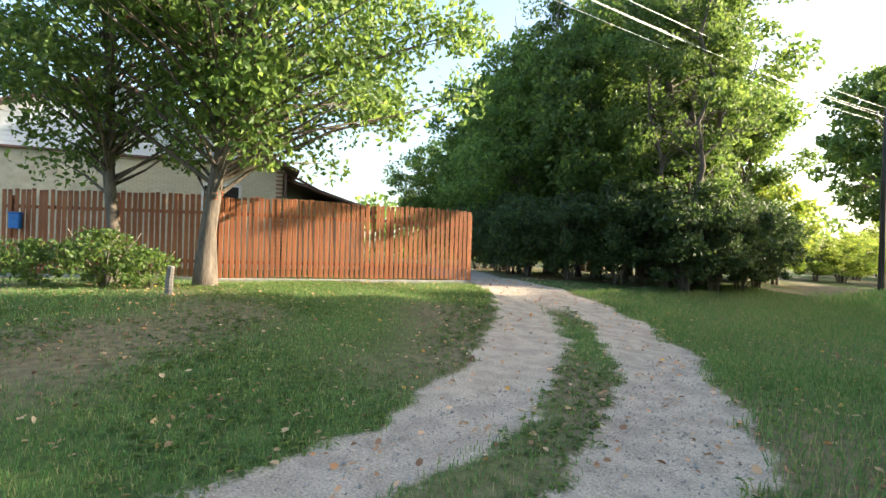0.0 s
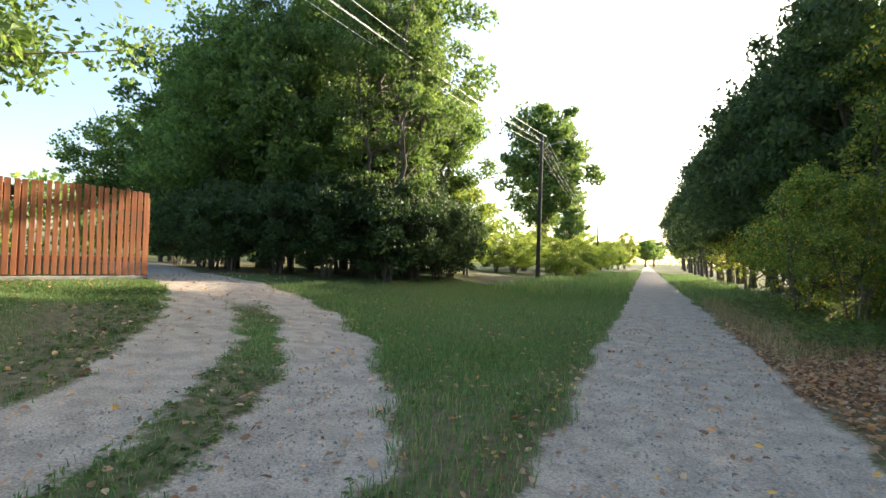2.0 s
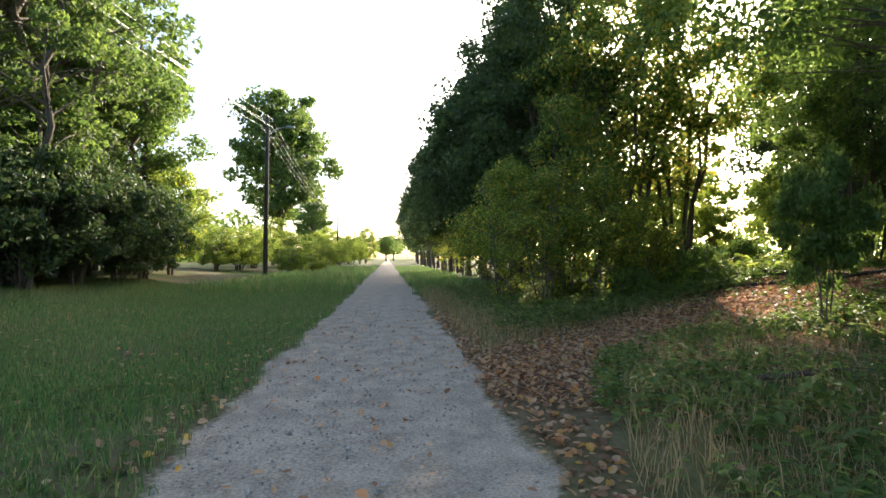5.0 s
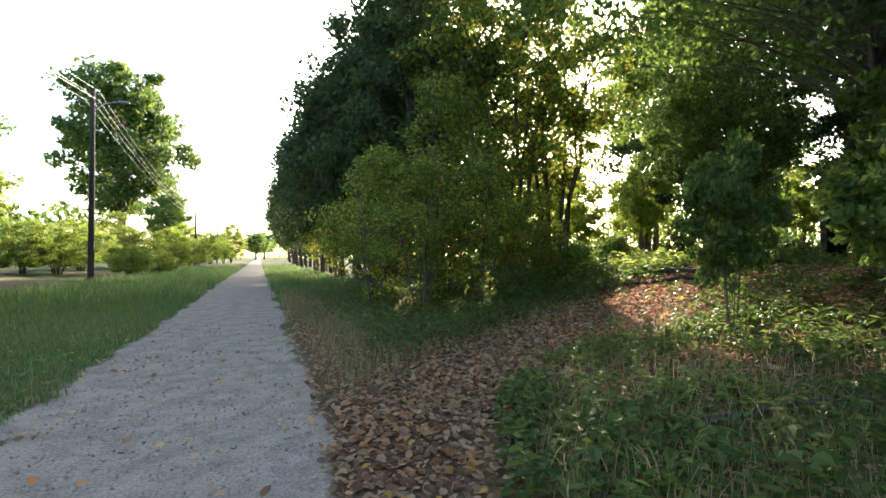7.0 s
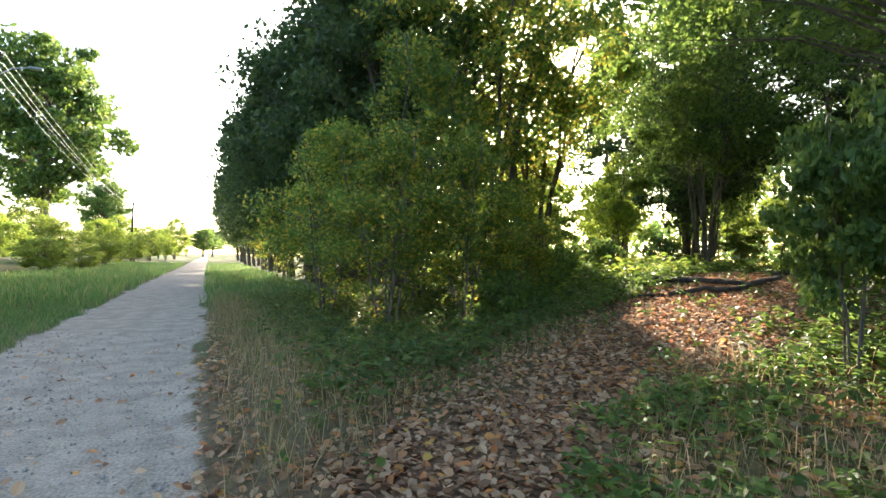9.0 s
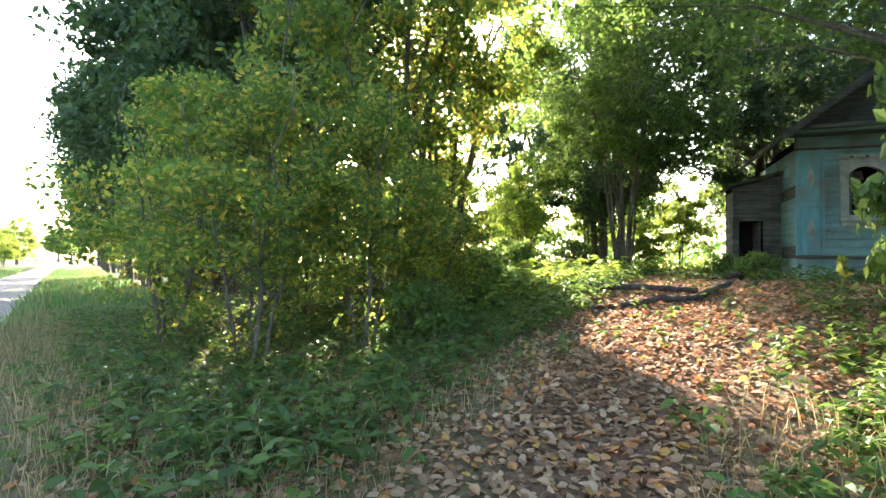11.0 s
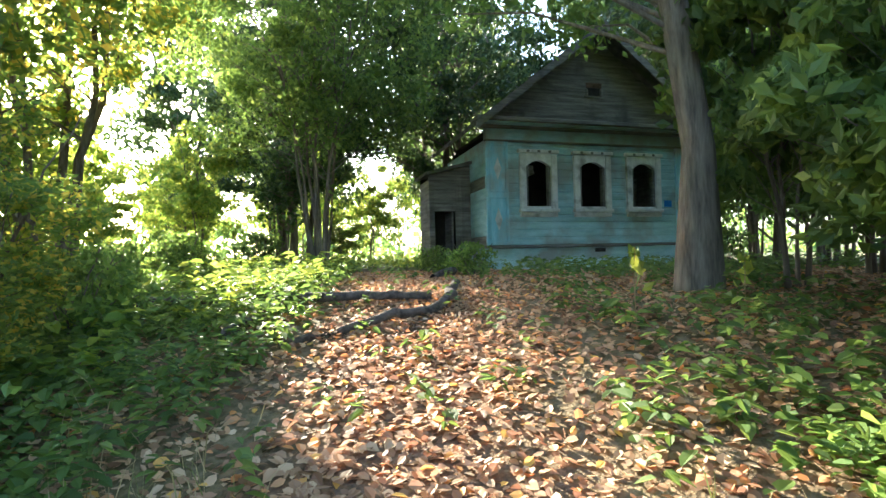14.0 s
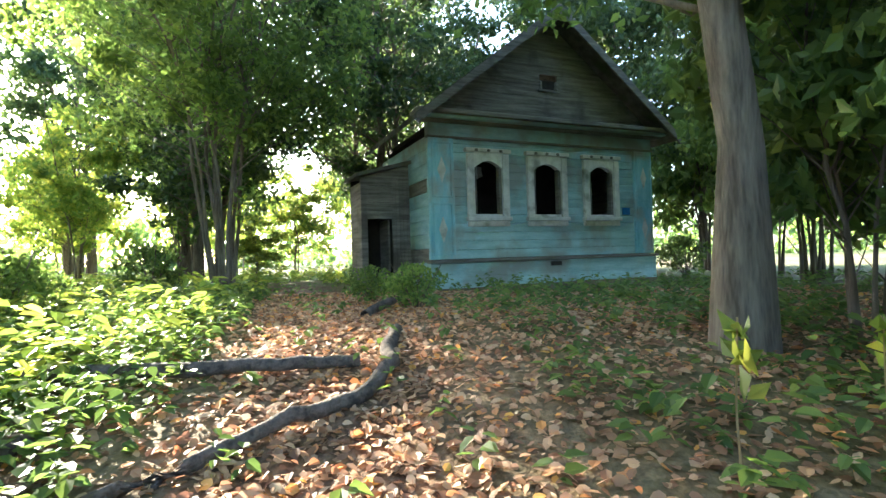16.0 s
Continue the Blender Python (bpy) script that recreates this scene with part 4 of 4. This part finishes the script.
# ---- poles and wires ----
def power_line():
    spots = [((-10.2, -14.0), 9.0), ((-6.15, 32.3), 9.1), ((-6.4, 76), 7.0), ((-6.4, 112), 7.0)]
    tops = []
    for (x, y), h in spots:
        root = tagged(new("power_pole"), "dark tarred wooden power pole with bare wires", "pole")
        v, f = tubes([[((0, 0, -0.4), 0.14), ((0.02, 0, h * 0.5), 0.12), ((0.04, 0, h), 0.09)]], 10)
        mesh_object("pole", v, f, M_POLE, root, smooth=True)
        v, f = tubes([[((-0.05, 0.1, h - 1.1), 0.025), ((0.5, 0.2, h - 0.6), 0.022), ((1.1, 0.3, h - 0.45), 0.02)]], 6)
        arm = mesh_object("lamp_arm", v, f, M_METAL, root)
        part("lamp_head", box(1.0, 1.5, 0.2, 0.4, h - 0.52, h - 0.40, 0.04), M_METAL, arm, "grey street lamp head")
        ins = []
        for k, (dx, dz) in enumerate(((-0.28, -0.15), (0.28, -0.15), (-0.28, -0.6), (0.28, -0.6))):
            v, f = tubes([[((0, 0, h + dz - 0.1), 0.012), ((dx, 0, h + dz - 0.1), 0.012), ((dx, 0, h + dz), 0.012)], [((dx, 0, h + dz), 0.03), ((dx, 0, h + dz + 0.05), 0.045), ((dx, 0, h + dz + 0.11), 0.025)]], 6)
            mesh_object("insulator", v, f, M_METAL, root)
            ins.append(Vector((x + dx, y, gz(x, y) + h + dz + 0.05)))
        root.matrix_basis = pose(x, y, gz(x, y))
        tops.append(ins)
    for a, b in zip(tops, tops[1:]):
        for p, q in zip(a, b):
            path = []
            for k in range(17):
                u = k / 16
                path.append((p.lerp(q, u) - Vector((0, 0, 4 * u * (1 - u) * 0.9)), 0.007))
            v, f = tubes([path], 4)
            tagged(mesh_object("power_wire", v, f, M_WIRE), "bare overhead power wire", "wire", "wires between the poles")


power_line()


# ---- fallen branches ----
def branches():
    def log(pts, r0, r1, label):
        rng = np.random.default_rng(len(pts) * 7 + int(r0 * 1000))
        path = []
        for k, (x, y, dz) in enumerate(pts):
            u = k / (len(pts) - 1)
            path.append(((x, y, gz(x, y) + dz + r0 * 0.6), r0 * (1 - u) + r1 * u))
        fine = []
        for (p, r), (q, s) in zip(path, path[1:]):
            for k in range(4):
                u = k / 4
                fine.append((np.array(p) * (1 - u) + np.array(q) * u + rng.normal(0, r * 0.18, 3), (r * (1 - u) + s * u) * rng.uniform(0.9, 1.1)))
        fine.append(path[-1])
        v, f = tubes([fine], 9)
        tagged(mesh_object("fallen_branch", v, f, M_DEADWOOD, smooth=True), label, "branch", "fallen branches")
    log([(11.4, 12.3, 0), (10.8, 12.2, 0), (10.25, 12.0, 0.05), (9.75, 12.05, 0), (9.35, 12.3, 0.05), (8.9, 12.6, 0), (8.5, 12.95, 0)], 0.065, 0.035, "crooked dark fallen branch lying across the leaves")
    log([(10.4, 12.3, 0.02), (10.15, 12.8, 0.06), (9.9, 13.6, 0.08), (9.65, 14.7, 0.1), (9.3, 16.2, 0.1)], 0.045, 0.07, "long straight fallen branch among green plants")
    log([(9.1, 13.6, 0.05), (8.5, 13.5, 0.1), (8.0, 13.0, 0.02)], 0.05, 0.03, "short dark fallen branch among green plants")
    log([(12.2, 12.9, 0), (12.9, 12.8, 0.12), (13.5, 13.0, 0.05)], 0.06, 0.04, "broken branch near the house wall")
    log([(4.1, 7.0, 0.05), (4.9, 6.8, 0.1), (5.9, 6.4, 0.05)], 0.03, 0.015, "thin bare stick on the bank")


branches()


# ---- ground cover ----
def stuff(name, v, f, mat, label):
    tagged(mesh_object(name, v, f, mat), label, name.replace("_", " "), kind="stuff")


def heights(xy):
    return np.array([gz(x, y) for x, y in xy])


def clear_of_path(x, y):
    """Keep tall plants off the trodden line."""
    return off_line([(0, 0), (0.6, 3), (1.5, 5.6), (2.6, 8.2), (3.7, 9.6), (5.0, 10.4), (6.9, 11.0)], x, y)[0]


def grass(name, label, area, count, tall, wide, mat, seed, keep):
    rng = np.random.default_rng(seed)
    x0, x1, y0, y1 = area
    pts = []
    while len(pts) < count:
        x, y = rng.uniform(x0, x1), rng.uniform(y0, y1)
        k = keep(x, y)
        if k > 0 and rng.random() < k:
            pts.append((x, y))
    pts = np.array(pts)
    z = heights(pts)
    a = rng.uniform(0, 2 * math.pi, count)
    h = tall * rng.uniform(0.5, 1.3, count)
    lean = rng.normal(0, 0.35, (count, 2)) * h[:, None]
    w = wide * rng.uniform(0.7, 1.3, count)
    dx, dy = np.cos(a) * w, np.sin(a) * w
    v = np.empty((count, 5, 3))
    v[:, 0] = np.stack([pts[:, 0] - dx, pts[:, 1] - dy, z - 0.01], 1)
    v[:, 1] = np.stack([pts[:, 0] + dx, pts[:, 1] + dy, z - 0.01], 1)
    v[:, 2] = np.stack([pts[:, 0] + lean[:, 0] * 0.4 + dx * 0.7, pts[:, 1] + lean[:, 1] * 0.4 + dy * 0.7, z + h * 0.6], 1)
    v[:, 3] = np.stack([pts[:, 0] + lean[:, 0] * 0.4 - dx * 0.7, pts[:, 1] + lean[:, 1] * 0.4 - dy * 0.7, z + h * 0.6], 1)
    v[:, 4] = np.stack([pts[:, 0] + lean[:, 0], pts[:, 1] + lean[:, 1], z + h * (1 - 0.2 * np.abs(rng.normal(0, 0.6, count)))], 1)
    i = np.arange(count * 5).reshape(-1, 5)
    stuff(name, v.reshape(-1, 3), i[:, :4].tolist() + i[:, [3, 2, 4]].tolist(), mat, label)


def turf(x, y):
    r, li, dr = zones(x, y)
    return (1 - r) * (1 - 0.5 * li) * (0.12 + 0.88 * (1 - dr)) * (1.0 if math.hypot(x, y) < 9 else 0.6)


def meadow(x, y):
    r, li, dr = zones(x, y)
    d, side, k = off_line(SIDE, x, y)
    return (1 - r) if d > 1.3 and x > -9 and side > 0 else 0


def bank(x, y):
    r, li, dr = zones(x, y)
    return (1 - r) * (1 - 0.85 * li) * ease((x - 1.75) / 0.5) * (1 if clear_of_path(x, y) > 0.7 else 0) * ease((7.5 - x) / 2)


def verge(x, y):
    r, li, dr = zones(x, y)
    return 1 - r if r < 0.4 else 0


grass("lawn_grass", "short mown lawn grass with dry blades", (-15, -0.6, -2.5, 12), 85000, 0.055, 0.004, M_GRASS, 71, lambda x, y: turf(x, y) if x < -1 else 0)
grass("meadow_grass", "longer green grass between the two tracks", (-9, -0.3, 2.5, 22), 80000, 0.10, 0.0045, M_GRASS, 72, meadow)
grass("bank_grass", "dry tall grass on the shaded bank", (1.7, 9.5, 2, 22), 26000, 0.26, 0.0032, M_DRY, 73, bank)
grass("roadside_grass", "rough grass along the road", (-6, 5, 20, 70), 30000, 0.32, 0.012, M_GRASS, 74, verge)


def litter(name, area, count, size, seed, keep):
    rng = np.random.default_rng(seed)
    x0, x1, y0, y1 = area
    pts = []
    while len(pts) < count:
        x, y = rng.uniform(x0, x1), rng.uniform(y0, y1)
        if rng.random() < keep(x, y):
            pts.append((x, y))
    pts = np.array(pts)
    c = np.column_stack([pts, heights(pts) + rng.uniform(0.004, 0.035, count)])
    nrm = rng.normal(0, 0.38, (count, 3)) + np.array([0, 0, 1.0])
    nrm /= np.linalg.norm(nrm, axis=1)[:, None]
    a = rng.uniform(0, 2 * math.pi, count)
    t = np.stack([np.cos(a), np.sin(a), np.zeros(count)], 1)
    t -= nrm * (t * nrm).sum(1)[:, None]
    t /= np.linalg.norm(t, axis=1)[:, None]
    b = np.cross(nrm, t)
    s = (size * rng.uniform(0.55, 1.3, count))[:, None]
    curl = (rng.uniform(-0.05, 0.3, count))[:, None] * s
    v = np.empty((count, 6, 3))
    for k, (u, w, cz) in enumerate(((-0.5, 0, 0.2), (-0.22, 0.36, 0.8), (0.2, 0.33, 0.9), (0.58, 0, 0.3), (0.2, -0.33, 0.9), (-0.22, -0.36, 0.8))):
        v[:, k] = c + t * s * u + b * s * w + nrm * curl * cz
    i = np.arange(count * 6).reshape(-1, 6)
    f = np.concatenate([i[:, [0, 1, 2, 3]], i[:, [0, 3, 4, 5]]])
    stuff(name, v.reshape(-1, 3), f, M_LITTER, "curled brown and yellow fallen leaves")


litter("fallen_leaves", (1.5, 16, 2, 17), 46000, 0.062, 81, lambda x, y: zones(x, y)[1])
litter("scattered_leaves", (-13, 2.2, -1, 14), 3500, 0.06, 82, lambda x, y: 0.12 + zones(x, y)[1])


def herbs(name, label, area, count, mat, seed, keep, tall=0.25, leaf=0.1, each=6):
    """Low broad-leaved plants, several leaves on each stem."""
    rng = np.random.default_rng(seed)
    x0, x1, y0, y1 = area
    pts = []
    while len(pts) < count:
        x, y = rng.uniform(x0, x1), rng.uniform(y0, y1)
        if rng.random() < keep(x, y):
            pts.append((x, y, gz(x, y)))
    pts = np.array(pts)
    n = count * each
    base = np.repeat(pts, each, 0)
    hs = np.repeat(tall * rng.uniform(0.4, 1.3, count), each) * rng.uniform(0.35, 1, n)
    a = rng.uniform(0, 2 * math.pi, n)
    s = (leaf * rng.uniform(0.5, 1.4, n))[:, None]
    t = np.stack([np.cos(a), np.sin(a), rng.uniform(-0.6, 0.25, n)], 1)
    t /= np.linalg.norm(t, axis=1)[:, None]
    b = np.stack([-np.sin(a), np.cos(a), rng.normal(0, 0.25, n)], 1)
    up = np.cross(t, b)
    c = base + np.stack([np.zeros(n), np.zeros(n), hs], 1) + t * s * 0.35
    v = np.empty((n, 6, 3))
    for k, (u, w, cz) in enumerate(((-0.1, 0, 0), (0.15, 0.34, 0.1), (0.6, 0.30, 0.06), (1.05, 0, -0.12), (0.6, -0.30, 0.06), (0.15, -0.34, 0.1))):
        v[:, k] = c + t * s * u + b * s * w + up * s * cz
    i = np.arange(n * 6).reshape(-1, 6)
    f = np.concatenate([i[:, [0, 1, 2, 3]], i[:, [0, 3, 4, 5]]])
    stuff(name, v.reshape(-1, 3), f, mat, label)


def yard(x, y):
    d = off_line(TRAIL, x, y)[0]
    c = clear_of_path(x, y)
    if c < 0.45 or zones(x, y)[0] > 0.3:
        return 0
    patch = ease(0.55 + 1.5 * noise.noise((x * 0.6, y * 0.6, 9)))
    left = off_line(TRAIL, x, y)[1] < 0
    return (0.03 if d < 0.9 else (1.0 if left else 0.4 * patch) * ease((d - 0.8) / 0.8)) * ease((x - 2.2) / 1.5)


herbs("ground_herbs", "low green broad-leaved plants covering the ground", (2, 17, 4, 21), 10000, M_LEAF, 91, yard, 0.26, 0.078, 7)
herbs("bank_herbs", "mixed dark weeds among grass on the shaded bank", (2.1, 8, 2, 9.5), 3600, M_LEAF, 94, lambda x, y: (1 if clear_of_path(x, y) > 0.5 else 0) * ease((x - 2.0) / 0.8) * ease(0.6 + 1.3 * noise.noise((x * 0.8, y * 0.8, 2))), 0.17, 0.06, 6)
herbs("pale_herbs", "sunlit low green plants under the trees", (7, 24, 14, 30), 3000, M_LEAF_BRIGHT, 92, lambda x, y: 1 if off_line(TRAIL, x, y)[0] > 1.2 else 0, 0.4, 0.13, 7)
herbs("lawn_weeds", "small round-leaved weeds in the lawn", (-13, -0.6, -2, 11), 5500, M_LEAF, 93, lambda x, y: (1 - zones(x, y)[0]) * ease(0.5 + 1.5 * noise.noise((x * 0.5, y * 0.5, 1))), 0.04, 0.045, 4)


def sapling():
    """A thin seedling with drooping yellow-green leaves."""
    root = tagged(new("seedling"), "thin seedling with drooping sunlit yellow-green leaves", "plant")
    v, f = tubes([[((0, 0, -0.05), 0.006), ((0.02, 0.01, 0.35), 0.005), ((0, 0, 0.72), 0.004)]], 5)
    mesh_object("stem", v, f, M_DRY, root)
    rng = np.random.default_rng(5)
    c = np.array([[0, 0, 0.72], [0.03, 0, 0.62], [-0.03, 0.02, 0.55], [0.02, -0.03, 0.42], [0, 0.03, 0.68]])
    v, f = leaf_cloud(rng, c, np.full(5, 0.035), 14, 0.13, 0.1, 0.6)
    mesh_object("leaves", v, f, M_LEAF_BRIGHT, root)
    root.matrix_basis = put(root, 9.0, 10.15)
    copy_thing(root, put(root, 9.6, 9.3, 0.8, 2))


sapling()


def pebbles(count, seed):
    rng = np.random.default_rng(seed)
    v, f = [], []
    while len(v) < count * 6:
        x, y = rng.uniform(-8, 2.2), rng.uniform(0.5, 16)
        if zones(x, y)[0] < 0.6 or rng.random() > 1.2 - y / 18:
            continue
        s = rng.uniform(0.005, 0.013) * (1.8 if rng.random() < 0.06 else 1)
        q = np.array([x, y, gz(x, y) - 0.02 + s * 0.3])
        n0 = len(v)
        for d in ((1, 0, 0), (-1, 0, 0), (0, 1, 0), (0, -1, 0), (0, 0, 0.7), (0, 0, -0.7)):
            v.append(tuple(q + np.array(d) * s * rng.uniform(0.7, 1.3)))
        f += [(n0 + a, n0 + b, n0 + c2) for a, b, c2 in ((0, 2, 4), (2, 1, 4), (1, 3, 4), (3, 0, 4), (2, 0, 5), (1, 2, 5), (3, 1, 5), (0, 3, 5))]
    stuff("pebbles", v, f, M_STONE, "loose pale pebbles on the gravel road")


pebbles(10000, 95)
